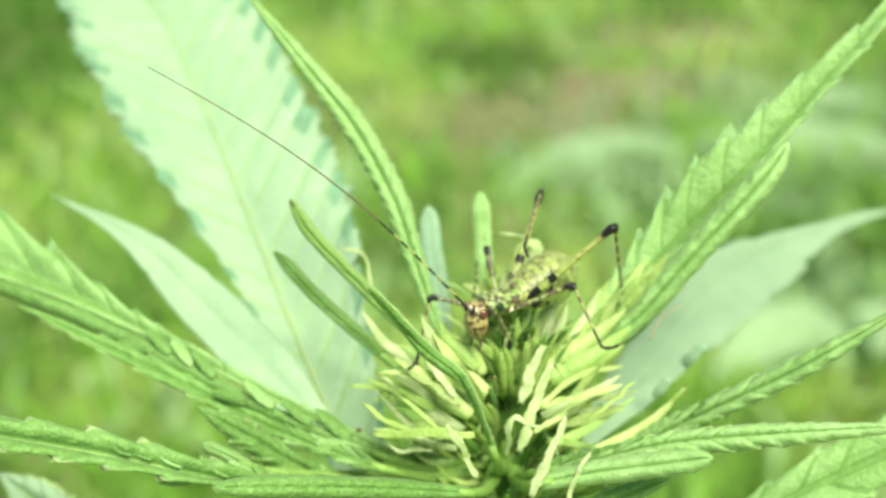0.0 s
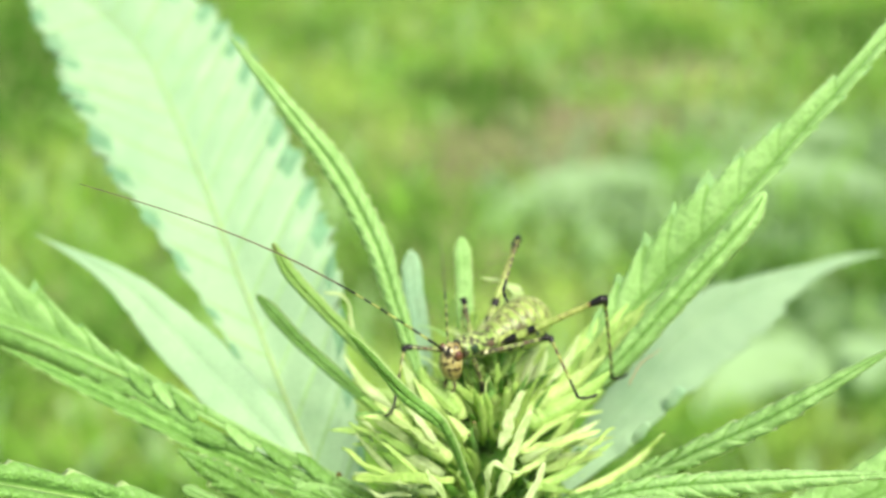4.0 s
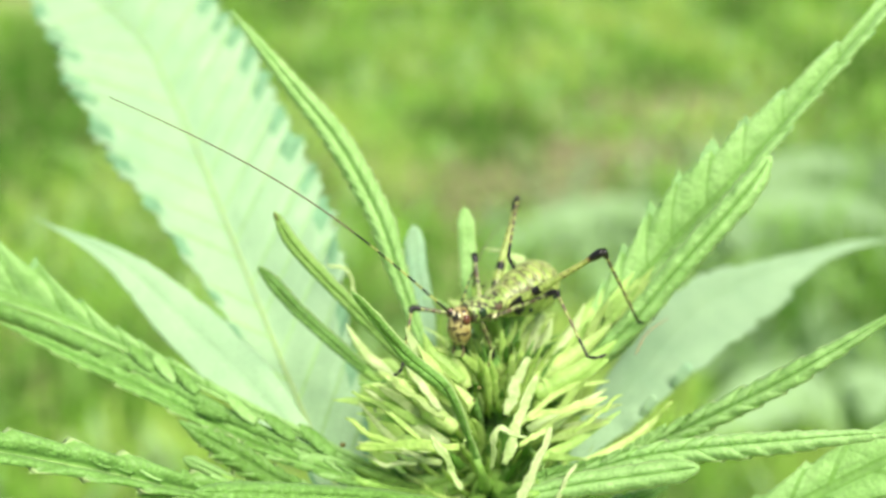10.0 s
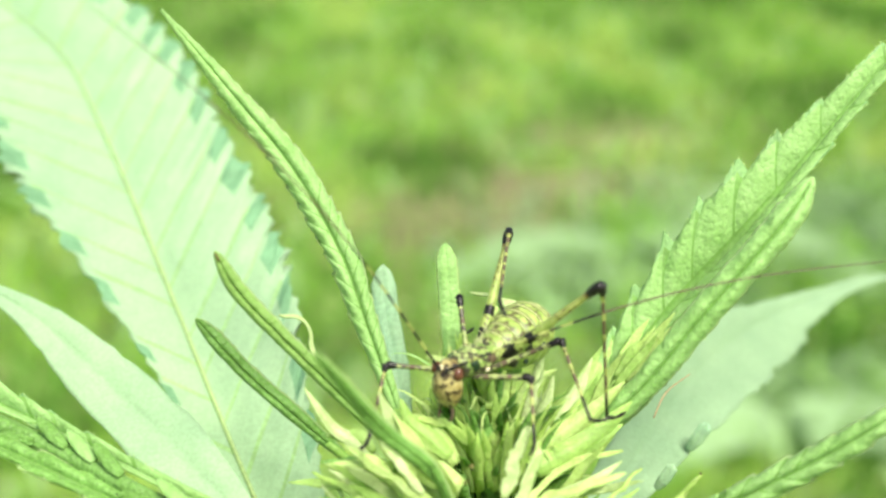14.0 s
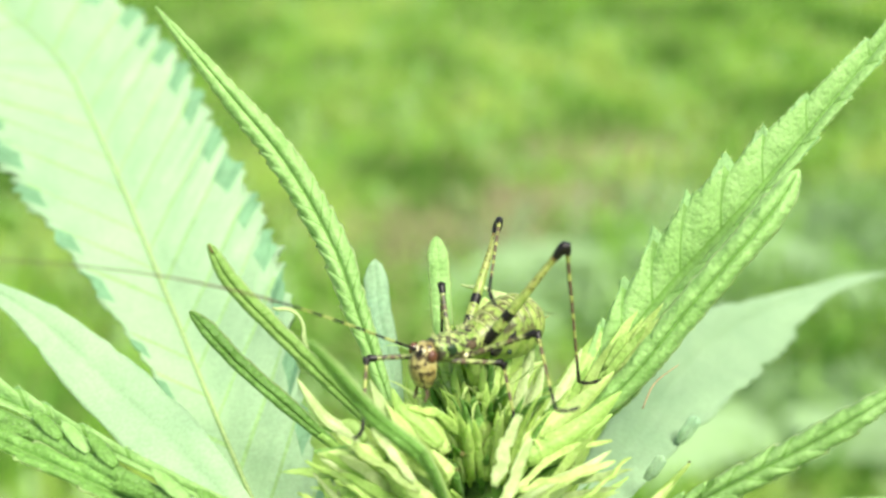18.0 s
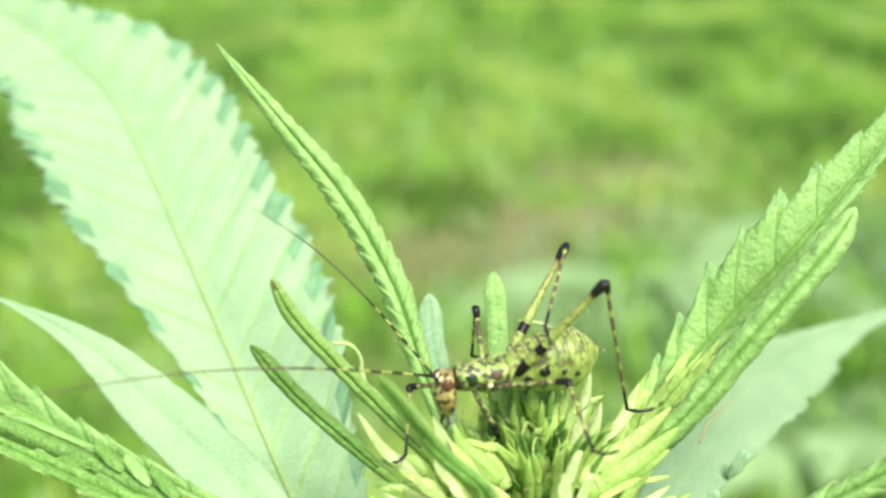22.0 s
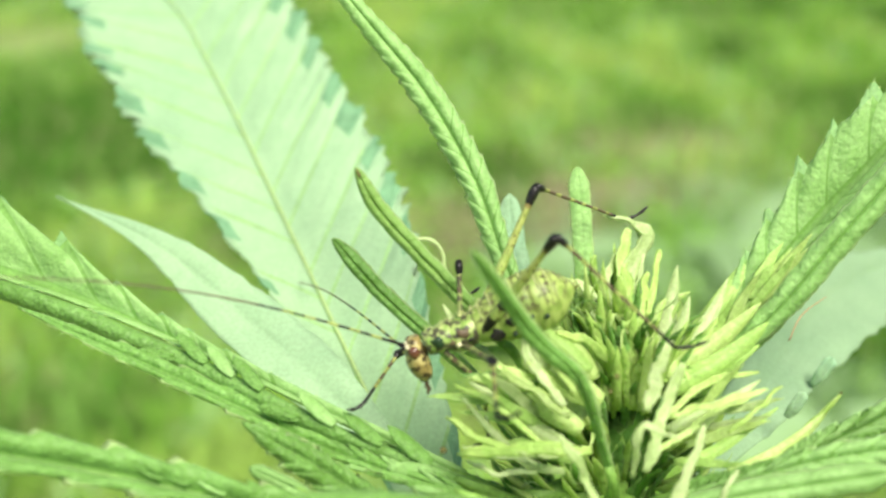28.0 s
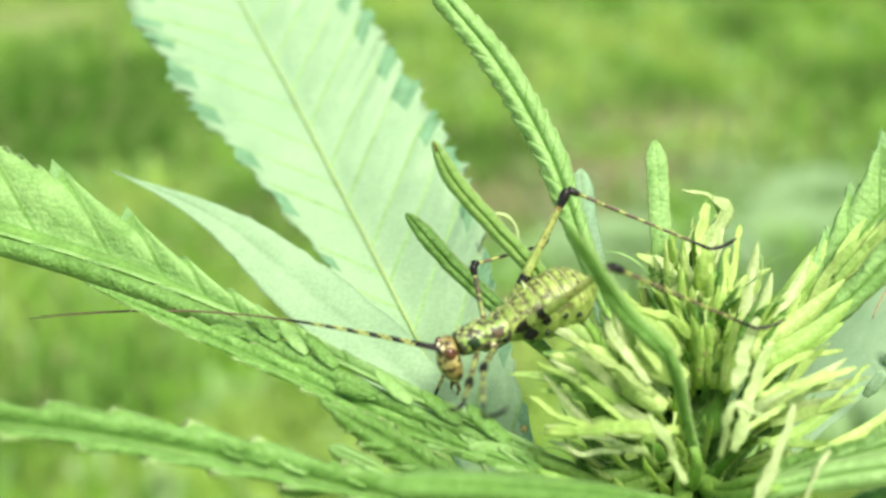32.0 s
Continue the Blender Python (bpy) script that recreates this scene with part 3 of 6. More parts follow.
AXIS_LOW, AXIS_TOP = Vector((3.2, -9.6, -15.0)), Vector((4.3, -6.6, -1.2))
rng = random.Random(11)
pods = []
for mat in (BRACT, LEAF_DARK, BRACT_PALE, BUD_SHADE):
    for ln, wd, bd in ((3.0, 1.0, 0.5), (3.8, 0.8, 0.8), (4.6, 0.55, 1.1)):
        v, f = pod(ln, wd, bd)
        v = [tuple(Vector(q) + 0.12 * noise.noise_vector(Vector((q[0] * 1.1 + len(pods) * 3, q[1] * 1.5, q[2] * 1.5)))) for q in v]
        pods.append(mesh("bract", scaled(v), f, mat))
lances = []  # flat, pointed, keeled bracts
for mat in (BRACT_PALE, PISTIL, LEAF_YOUNG):
    for ln, wd, bd in ((3.2, 0.85, 0.4), (4.2, 0.95, -0.5), (4.8, 0.7, 0.9)):
        v, f = pod(ln, wd, bd, 8, 10)
        v = [(x, y * (1 - 0.5 * (x / ln) ** 3), z - 0.62 * (z - bd * (x / ln) ** 2) + 0.25 * abs(y)) for x, y, z in v]
        v = [tuple(Vector(q) + 0.14 * noise.noise_vector(Vector((q[0] * 0.8 + len(lances) * 5, q[1], q[2])))) for q in v]
        lances.append(mesh("bract", scaled(v), f, mat))
straps = []
for k in range(30):
    v, f = strap(rng.uniform(2.2, 4.6), rng.choice((0.12, 0.15, 0.18, 0.22, 0.28)), rng.uniform(-0.5, 0.7), rng.choice((-1, 1)) * rng.uniform(0.6, 3.4), rng.uniform(-1.5, 1.5))
    shake = rng.uniform(0, 50)
    v = [tuple(Vector(q) + 0.10 * noise.noise_vector(Vector((q[0] * 0.9 + shake, q[1], q[2] * 0.9))) + 0.03 * noise.noise_vector(Vector(q) * 5)) for q in v]
    straps.append(mesh("pistil", scaled(v), f, (PISTIL, BRACT_PALE, BRACT, BRACT, LEAF, BRACT_PALE)[k % 6]))
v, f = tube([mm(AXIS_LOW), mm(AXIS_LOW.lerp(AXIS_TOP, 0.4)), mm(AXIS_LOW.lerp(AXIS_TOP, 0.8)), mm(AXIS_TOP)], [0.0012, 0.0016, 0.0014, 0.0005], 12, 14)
bud = child("flower_bud", mesh("flower_bud", v, f, BUD_SHADE), plant, "dense pale green flower bud with curled cream pistils")


def set_on(name, me, place, out, up, parent, size=1.0):
    """Stands a piece at a place (mm): its x runs along out, its z towards up."""
    out = Vector(out).normalized()
    side = Vector(up).cross(out).normalized()
    top = out.cross(side)
    ob = child(name, me, parent)
    m = Matrix((out, side, top)).transposed().to_4x4()
    ob.matrix_local = Matrix.Translation(mm(place)) @ m @ Matrix.Diagonal((size, size, size, 1))
    return ob


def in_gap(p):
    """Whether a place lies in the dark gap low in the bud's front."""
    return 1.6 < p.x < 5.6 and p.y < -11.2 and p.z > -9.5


count = 330
for k in range(count):
    u = (k + 0.5) / count
    g = k * 2.39996 + rng.uniform(-0.25, 0.25)
    base = AXIS_LOW.lerp(AXIS_TOP, u ** 0.9)
    flat = Vector((math.cos(g), math.sin(g), 0))
    lift = 0.25 + 1.5 * u ** 1.6 + rng.uniform(-0.25, 0.35)
    out = flat + Vector((0, 0, lift))
    ring = (3.5 - 2.8 * u ** 2) * rng.uniform(0.75, 1.1)
    # lower bracts take deeper greens, which paint the shade between them
    pick = rng.choice((6, 7, 8, 6, 7, 8, 1, 2, 5)) if rng.random() < 0.15 + 0.4 * u else rng.choice((0, 1, 2, 3, 4, 5, 7, 9, 10, 11, 2, 5))
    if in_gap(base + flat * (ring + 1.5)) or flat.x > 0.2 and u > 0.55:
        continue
    set_on("bract", pods[pick], base + flat * ring, out, Vector((0, 0, 1)) - flat * 0.3, bud, rng.uniform(0.65, 1.05) * (1.0 - 0.12 * u))
count = 360
for k in range(count):
    u = rng.uniform(0.1, 1.0)
    g = k * 2.39996 + rng.uniform(-0.5, 0.5)
    base = AXIS_LOW.lerp(AXIS_TOP, u)
    flat = Vector((math.cos(g), math.sin(g), 0))
    out = flat + Vector((rng.uniform(-0.3, 0.3), rng.uniform(-0.3, 0.3), rng.uniform(0.0, 0.9) + 0.7 * u * u))
    if u > 0.35 and flat.x > 0.1 and k % 3 or in_gap(base + flat * 4.5):
        continue
    set_on("pistil", rng.choice(straps), base + flat * 4.2 * rng.uniform(0.7, 1.15) * (1.0 - 0.72 * u * u), out, Vector((0, 0, 1)) + flat * rng.uniform(-0.4, 0.4), bud, rng.uniform(0.6, 1.05))
# slim bracts that line the gap in front, mostly in deep greens that paint its shade
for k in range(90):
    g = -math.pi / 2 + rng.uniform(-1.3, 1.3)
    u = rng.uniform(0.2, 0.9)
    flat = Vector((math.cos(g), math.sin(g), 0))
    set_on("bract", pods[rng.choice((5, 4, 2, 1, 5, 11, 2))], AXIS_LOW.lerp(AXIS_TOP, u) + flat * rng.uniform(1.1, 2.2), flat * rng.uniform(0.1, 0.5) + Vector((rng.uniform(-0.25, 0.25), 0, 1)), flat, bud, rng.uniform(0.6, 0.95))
# overlapping lobes at the feet of the narrow toothed leaves
lobes = [mesh("lobe", scaled(pod(2.6, 0.62, 0.35)[0]), pod(2.6, 0.62, 0.35)[1], m) for m in (LEAF, LEAF_DARK)]
plump = [mesh("lobe", scaled(pod(2.7, 0.95, 0.3, 10, 9)[0]), pod(2.7, 0.95, 0.3, 10, 9)[1], m) for m in (LEAF_DARK, LEAF)]
for pts, left, right, normal, _, _, teeth, mat, tooth, _, _ in LEAVES:
    strap_like = teeth == 4 and left > 0.7
    if (tooth < 0.2 or left + right > 2.8 or mat == "pale" or teeth == 24) and not strap_like:
        continue
    p, way, length = curve(pts, 60)
    bold = strap_like or left + right > 2.5
    number, span = (12, 0.56) if teeth == 10 else (9, 0.36) if bold else (16, 0.27)
    for k in range(number):
        u = 0.03 + span * (k + rng.uniform(-0.3, 0.3)) / number
        i, sg = max(int(59 * u), 0), (1 if k % 2 or bold and k % 4 else -1)
        n = Vector(normal) - Vector(way[i]) * Vector(normal).dot(way[i])
        n.normalize()
        side = Vector(way[i]).cross(n) * sg
        size = rng.uniform(0.75, 1.05) * (1 - 0.5 * u) if bold else rng.uniform(0.5, 0.72) * min(1, (left + right) / 1.7)
        out = Vector(way[i]) + side * (rng.uniform(0.12, 0.36) if bold else 0.16) + n * rng.uniform(0.0, 0.12 if bold else 0.08)
        set_on("lobe", plump[k % 3 == 0] if bold else lobes[rng.choice((0, 1, 1))], Vector(p[i]) + side * 0.2 + n * 0.1, out, n + side * 0.4, bud, size)
# small leaflets round the foot of the leaf that rises beside the bud
FOOT_LOW, FOOT_HIGH = Vector((7.02, -8.33, -3.95)), Vector((10.59, -6.94, 0.33))
for k in range(16):
    u = rng.random()
    way = (FOOT_HIGH - FOOT_LOW).normalized()
    aside = Vector((rng.uniform(-1, 1), rng.uniform(-1, 1), rng.uniform(-1, 1)))
    set_on("bract", lances[rng.choice((6, 7, 8, 2))], FOOT_LOW.lerp(FOOT_HIGH, u) + aside * 0.5 * (1 - 0.4 * u), way + aside * 0.14, Vector((-0.4, -0.8, 0.5)), bud, rng.uniform(0.5, 0.8))
# the upright bundle of slender green bracts at the bud's heart
for k in range(64):
    g, r = k * 2.39996, 1.75 * math.sqrt((k + 0.5) / 64)
    at = Vector((4.1 + r * math.cos(g), -9.0 + r * math.sin(g), -4.3 + rng.uniform(-0.3, 0.3)))
    lean = Vector((0.10 * r * math.cos(g) + rng.uniform(-0.05, 0.05), 0.12 + 0.08 * r * math.sin(g), 1))
    set_on("bract", pods[rng.choice((2, 1, 2, 5, 2, 0, 5, 8))], at, lean, Vector((math.cos(g), math.sin(g), 0)), bud, rng.uniform(0.8, 1.0) * (1.0 - 0.05 * r))
# pale, plump bracts in loose fans round the heart: count, low and high ends of their feet, way out, spread, pieces, size
FANS = [
    (5, (2.0, -12.3, -3.4), (-0.3, -12.0, -1.7), (-0.6, -0.2, 0.8), 0.35, (0, 1, 3, 4, 0, 1), (0.65, 0.85)),
    (6, (5.2, -12.4, -5.6), (8.0, -10.6, -4.0), (0.9, -0.25, 0.45), 0.35, (2, 5, 8, 2), (0.6, 0.95)),
    (8, (0.2, -12.6, -5.0), (-1.2, -11.4, -2.8), (-0.9, -0.2, 0.4), 0.45, (2, 5, 8, 7, 8), (0.55, 0.85)),
]
for number, low, high, way, spread, pieces, sizes in FANS:
    for k in range(number):
        aside = Vector((rng.uniform(-1, 1), rng.uniform(-1, 1), rng.uniform(-1, 1)))
        at = Vector(low).lerp(Vector(high), (k + rng.random()) / number) + aside * 0.4
        set_on("bract", lances[rng.choice(pieces)], at, Vector(way) + aside * spread, Vector((-0.2 + 0.4 * aside.y, -0.8, 0.6)), bud, rng.uniform(*sizes))
# broad, smooth, folded bracts round the heart


def sheath(pts, width, mat):
    p, way, _ = curve(pts, 15)
    turn = 0.5 * math.sin(7 * pts[0][0] + 3 * pts[-1][2])
    vv, ff = [], []
    for k in range(15):
        u = k / 14
        side = np.cross(way[k], (turn, -0.85, 0.5))
        side /= np.linalg.norm(side)
        nn = np.cross(side, way[k])
        w = width / 2 * min(1, 0.6 + 1.6 * u) * (1 - u**2.4) ** 0.8 + 0.02
        for s in range(-4, 5):
            v = s / 4
            fold = 0.5 * abs(v) ** 1.3 + 0.07 * math.cos(9 * v) + 0.12 * noise.noise(Vector((u * 4 + pts[0][0], v * 1.5, width * 5)))
            edge = 1 + 0.07 * noise.noise(Vector((u * 14, 3 * v, pts[0][2])))
            vv.append(mm(p[k] + side * v * w * edge - nn * fold * w))
    for k in range(14):
        for s in range(8):
            a = 9 * k + s
            ff.append((a, a + 1, a + 10, a + 9))
    solid(child("bract", mesh("bract", vv, ff, {"cream": PISTIL, "yellow": BRACT_PALE, "green": BRACT, "young": LEAF_YOUNG}[mat]), bud), 0.0001)


sheath([(5.38, -9.20, -3.13), (7.56, -7.60, -1.61), (9.09, -6.20, -0.08), (10.34, -5.20, 1.35)], 1.30, 'young')
sheath([(5.04, -9.80, -2.62), (6.71, -8.80, -1.91), (7.87, -8.00, -0.69), (8.69, -7.20, 0.74)], 0.82, 'cream')
sheath([(5.56, -10.20, -2.78), (7.28, -9.40, -1.98), (8.86, -8.60, -1.06), (10.09, -8.00, -0.10)], 1.02, 'yellow')
sheath([(5.84, -10.60, -3.10), (7.55, -9.90, -2.62), (9.11, -9.20, -1.76), (10.34, -8.60, -0.81)], 1.20, 'young')
sheath([(5.39, -9.00, -2.51), (5.89, -8.00, -1.20), (6.24, -7.00, -0.04), (6.53, -6.40, 1.15)], 0.74, 'cream')
sheath([(4.78, -8.60, -2.89), (5.34, -7.80, -1.47), (5.89, -7.20, -0.49), (7.14, -6.60, -0.09)], 0.66, 'yellow')
sheath([(5.00, -9.80, -2.91), (5.79, -9.20, -1.90), (6.38, -8.60, -0.90), (6.82, -8.00, 0.22)], 0.74, 'cream')
sheath([(5.36, -10.20, -2.90), (6.55, -9.50, -1.96), (7.35, -9.00, -1.45), (8.06, -8.50, -0.61)], 0.55, 'green')
sheath([(5.75, -10.40, -3.23), (7.13, -9.90, -2.84), (8.53, -9.40, -2.45), (9.92, -8.90, -1.82)], 0.90, 'young')
sheath([(5.26, -12.40, -4.25), (6.80, -11.80, -3.72), (8.18, -11.20, -3.41), (9.60, -10.60, -2.76)], 0.61, 'cream')
sheath([(5.81, -13.20, -5.50), (7.57, -12.40, -5.12), (8.75, -11.80, -4.60), (10.35, -11.00, -3.92)], 0.50, 'young')
sheath([(7.93, -13.00, -6.07), (9.92, -12.20, -5.68), (11.70, -11.40, -4.83), (13.01, -10.80, -3.51)], 0.61, 'yellow')
sheath([(2.32, -12.40, -2.89), (1.25, -12.10, -2.34), (0.18, -11.80, -1.95), (-1.05, -11.60, -1.34)], 1.23, 'yellow')
sheath([(2.24, -11.40, -2.22), (1.47, -10.90, -1.07), (0.54, -10.60, -0.51), (-0.55, -10.60, -0.57)], 0.82, 'yellow')
sheath([(1.90, -11.60, -1.76), (0.98, -11.20, -0.91), (0.21, -11.00, -0.30), (-0.21, -10.60, 0.54)], 0.80, 'young')
sheath([(1.66, -12.00, -3.85), (0.71, -11.40, -2.68), (-0.25, -10.90, -1.88), (-0.83, -10.20, -0.96)], 0.98, 'cream')
sheath([(1.47, -12.60, -4.14), (-0.23, -12.20, -3.08), (-1.56, -11.90, -2.18), (-3.44, -11.80, -1.93)], 1.07, 'yellow')
sheath([(1.09, -12.90, -4.84), (-0.80, -12.40, -3.84), (-2.12, -12.00, -2.78), (-3.35, -11.80, -2.14)], 0.74, 'cream')
sheath([(-0.82, -10.60, -3.14), (-1.99, -10.00, -1.95), (-3.15, -9.60, -1.29), (-4.41, -9.00, 0.34)], 0.66, 'cream')
sheath([(-1.41, -10.20, -2.27), (-2.09, -9.80, -1.62), (-2.77, -9.60, -1.84), (-3.46, -9.50, -1.79)], 0.60, 'young')
sheath([(1.10, -13.00, -5.21), (-0.61, -12.60, -4.81), (-2.13, -12.40, -5.17), (-3.85, -12.30, -5.35)], 0.90, 'young')
sheath([(0.72, -13.30, -5.69), (-0.79, -12.90, -5.51), (-2.31, -12.50, -4.22), (-3.62, -12.20, -2.67)], 0.41, 'cream')
# the ones that stand out, by hand: way (mm), width, material


def ribbon(pts, width, mat):
    p, way, _ = curve(pts, 18)
    for k in range(18):
        p[k] += 0.22 * np.array(noise.noise_vector(Vector(pts[0]) * 0.7 + Vector((k * 0.22, 0, 0)))) * min(1, k / 5)
    vv, ff = [], []
    for k in range(18):
        u = k / 17
        side = np.cross(way[k], (0.15 + 0.5 * math.sin(5 * u + pts[0][0]), -0.85, 0.5))
        side /= np.linalg.norm(side)
        nn = np.cross(side, way[k])
        w = 0.72 * width / 2 * min(1, 0.6 + 2 * u) * (1 - 0.7 * u**8) * (1 + 0.6 * noise.noise(Vector((u * 12, width * 9, pts[0][0]))))
        for s, h in ((-1, 0), (-0.4, 0.4), (0.4, 0.15), (1, 0.1)):
            vv.append(mm(p[k] + side * s * w - nn * h * w))
    for k in range(17):
        for s in range(3):
            a = 4 * k + s
            ff.append((a, a + 1, a + 5, a + 4))
    solid(child("pistil", mesh("pistil", vv, ff, {"cream": PISTIL, "yellow": BRACT_PALE, "green": BRACT, "dark": LEAF_DARK}[mat]), bud), 0.0001)


ribbon([(3.27, -15.32, -4.90), (3.22, -15.50, -3.25), (3.69, -15.53, -2.43), (4.86, -15.91, -2.69)], 0.42, 'cream')
ribbon([(3.91, -14.69, -4.97), (4.67, -13.76, -2.89), (5.49, -12.88, -0.91)], 0.75, 'cream')
ribbon([(1.75, -16.23, -5.48), (0.96, -16.16, -3.84), (0.25, -15.66, -2.72)], 0.50, 'cream')
ribbon([(4.47, -16.64, -6.40), (5.47, -15.77, -4.43), (6.34, -14.47, -3.00)], 0.60, 'cream')
ribbon([(6.34, -16.76, -6.66), (6.82, -16.17, -5.35), (7.34, -15.71, -4.30)], 0.40, 'cream')
ribbon([(5.13, -13.25, -3.20), (7.26, -13.01, -2.66), (9.35, -12.27, -2.48)], 0.37, 'yellow')
ribbon([(7.55, -13.52, -3.82), (8.93, -12.82, -3.12), (10.25, -11.68, -2.63)], 0.25, 'green')
ribbon([(9.68, -12.16, -6.65), (11.52, -11.38, -4.91), (13.17, -10.71, -3.40)], 0.31, 'green')
ribbon([(-4.01, -5.43, -0.40), (-4.40, -4.75, 1.14), (-4.92, -4.46, 1.79), (-5.76, -4.38, 1.96)], 0.28, 'cream')
ribbon([(1.62, -14.85, -3.84), (-0.99, -14.82, -3.79), (-3.67, -13.83, -4.50)], 0.70, 'green')
ribbon([(-2.53, -12.19, -3.78), (-2.89, -10.79, -3.57), (-1.97, -10.56, -3.07), (-3.22, -9.89, -3.03)], 0.25, 'cream')
ribbon([(4.60, -6.54, 0.05), (5.12, -5.24, 1.51), (4.63, -4.68, 2.76), (3.36, -4.88, 3.21)], 0.33, 'cream')
ribbon([(4.14, -7.08, -0.56), (4.60, -5.90, 0.92), (5.21, -5.06, 2.22), (4.68, -4.93, 2.78)], 1.10, 'cream')
ribbon([(4.39, -7.30, -0.47), (4.13, -6.23, 0.77), (4.08, -5.36, 1.83), (4.52, -4.95, 2.46)], 0.90, 'yellow')
ribbon([(2.89, -8.38, -1.12), (2.46, -7.42, -0.14), (1.83, -6.68, 0.62)], 0.70, 'cream')
ribbon([(3.44, -7.41, -0.70), (3.42, -6.22, 0.49), (3.79, -5.35, 1.56)], 0.50, 'cream')
ribbon([(4.47, -6.09, -0.39), (4.83, -4.88, 0.83), (5.34, -3.83, 1.73)], 0.80, 'yellow')
ribbon([(4.07, -6.19, -0.63), (4.24, -4.99, 0.60), (4.67, -3.93, 1.49)], 0.60, 'cream')
ribbon([(2.63, -7.27, -1.58), (2.13, -5.97, -0.14), (1.23, -5.76, 0.34)], 0.70, 'yellow')
ribbon([(3.03, -7.62, -0.89), (2.80, -6.43, 0.30), (2.70, -5.91, 1.48)], 0.45, 'green')
ribbon([(4.92, -8.18, -0.67), (5.36, -6.90, 0.73), (5.68, -5.81, 1.70)], 0.50, 'green')
ribbon([(3.76, -8.94, -0.90), (4.07, -7.67, 0.48), (4.02, -7.03, 1.32)], 0.70, 'green')
ribbon([(4.38, -8.99, -1.01), (4.82, -7.77, 0.25), (5.03, -7.14, 1.09)], 0.50, 'green')
ribbon([(2.85, -10.63, -1.76), (1.67, -10.79, -0.63), (0.47, -10.67, -0.36)], 0.50, 'green')
ribbon([(4.03, -13.67, -2.68), (4.59, -12.80, -1.31), (5.31, -11.91, -0.19)], 0.80, 'cream')
ribbon([(0.68, -13.03, -2.71), (-0.69, -12.27, -1.00), (-1.06, -11.33, -0.38)], 0.60, 'cream')
ribbon([(0.90, -13.22, -3.13), (-0.94, -12.64, -1.85), (-2.50, -11.71, -1.23)], 0.50, 'yellow')
ribbon([(-0.38, -12.10, -2.11), (-1.96, -11.36, -1.91), (-3.64, -11.43, -2.08)], 0.50, 'dark')
ribbon([(-0.06, -13.78, -4.39), (-1.90, -13.11, -2.90), (-3.93, -12.09, -2.08)], 0.35, 'green')
ribbon([(-1.00, -13.96, -4.81), (-2.78, -13.05, -4.23), (-4.38, -12.13, -3.63)], 0.35, 'green')
ribbon([(-0.54, -14.06, -5.02), (-1.93, -13.87, -4.59), (-3.73, -13.16, -4.48)], 0.30, 'cream')
ribbon([(-0.54, -14.15, -5.23), (-2.17, -14.15, -5.22), (-3.50, -13.41, -5.04)], 0.30, 'cream')
ribbon([(4.76, -13.27, -4.72), (6.86, -12.16, -3.72), (9.20, -10.70, -3.39)], 0.43, 'yellow')
ribbon([(4.69, -12.35, -4.14), (7.25, -10.50, -2.93), (9.88, -9.22, -3.00)], 0.43, 'yellow')


v, f = tube([mm(a) for a in [(11.51, -8.1, -1.96), (12.14, -7.62, -0.9), (13.31, -7.28, -0.12)]], [0.00004, 0.00004, 0.00002], 5, 12)
child("hair", mesh("hair", v, f, HAIR_RED), bud, "thin reddish hair")
for a, r in [((-4.47, -12.91, -4.81), 0.00018), ((13.04, -11.13, -3.16), 8e-05), ((2.35, -14.42, -1.42), 0.0001), ((2.61, -14.17, -0.84), 0.00012)]:
    p = mm(a)
    v = [(x + p[0], y + p[1], z + p[2]) for x, y, z in [(q[0] * r, q[1] * r, q[2] * r * 0.8) for q in [(math.sin(i * 1.1) * math.cos(j), math.sin(i * 1.1) * math.sin(j), math.cos(i * 1.1)) for i in (0.5, 1.2, 2.0) for j in (0, 1.3, 2.5, 3.8, 5.0)]]]
    bm = bmesh.new()
    for q in v:
        bm.verts.new(q)
    bmesh.ops.convex_hull(bm, input=bm.verts)
    me = bpy.data.meshes.new("speck")
    bm.to_mesh(me)
    bm.free()
    me.materials.append(TIP_BROWN)
    child("speck", me, bud, "dark crumb")

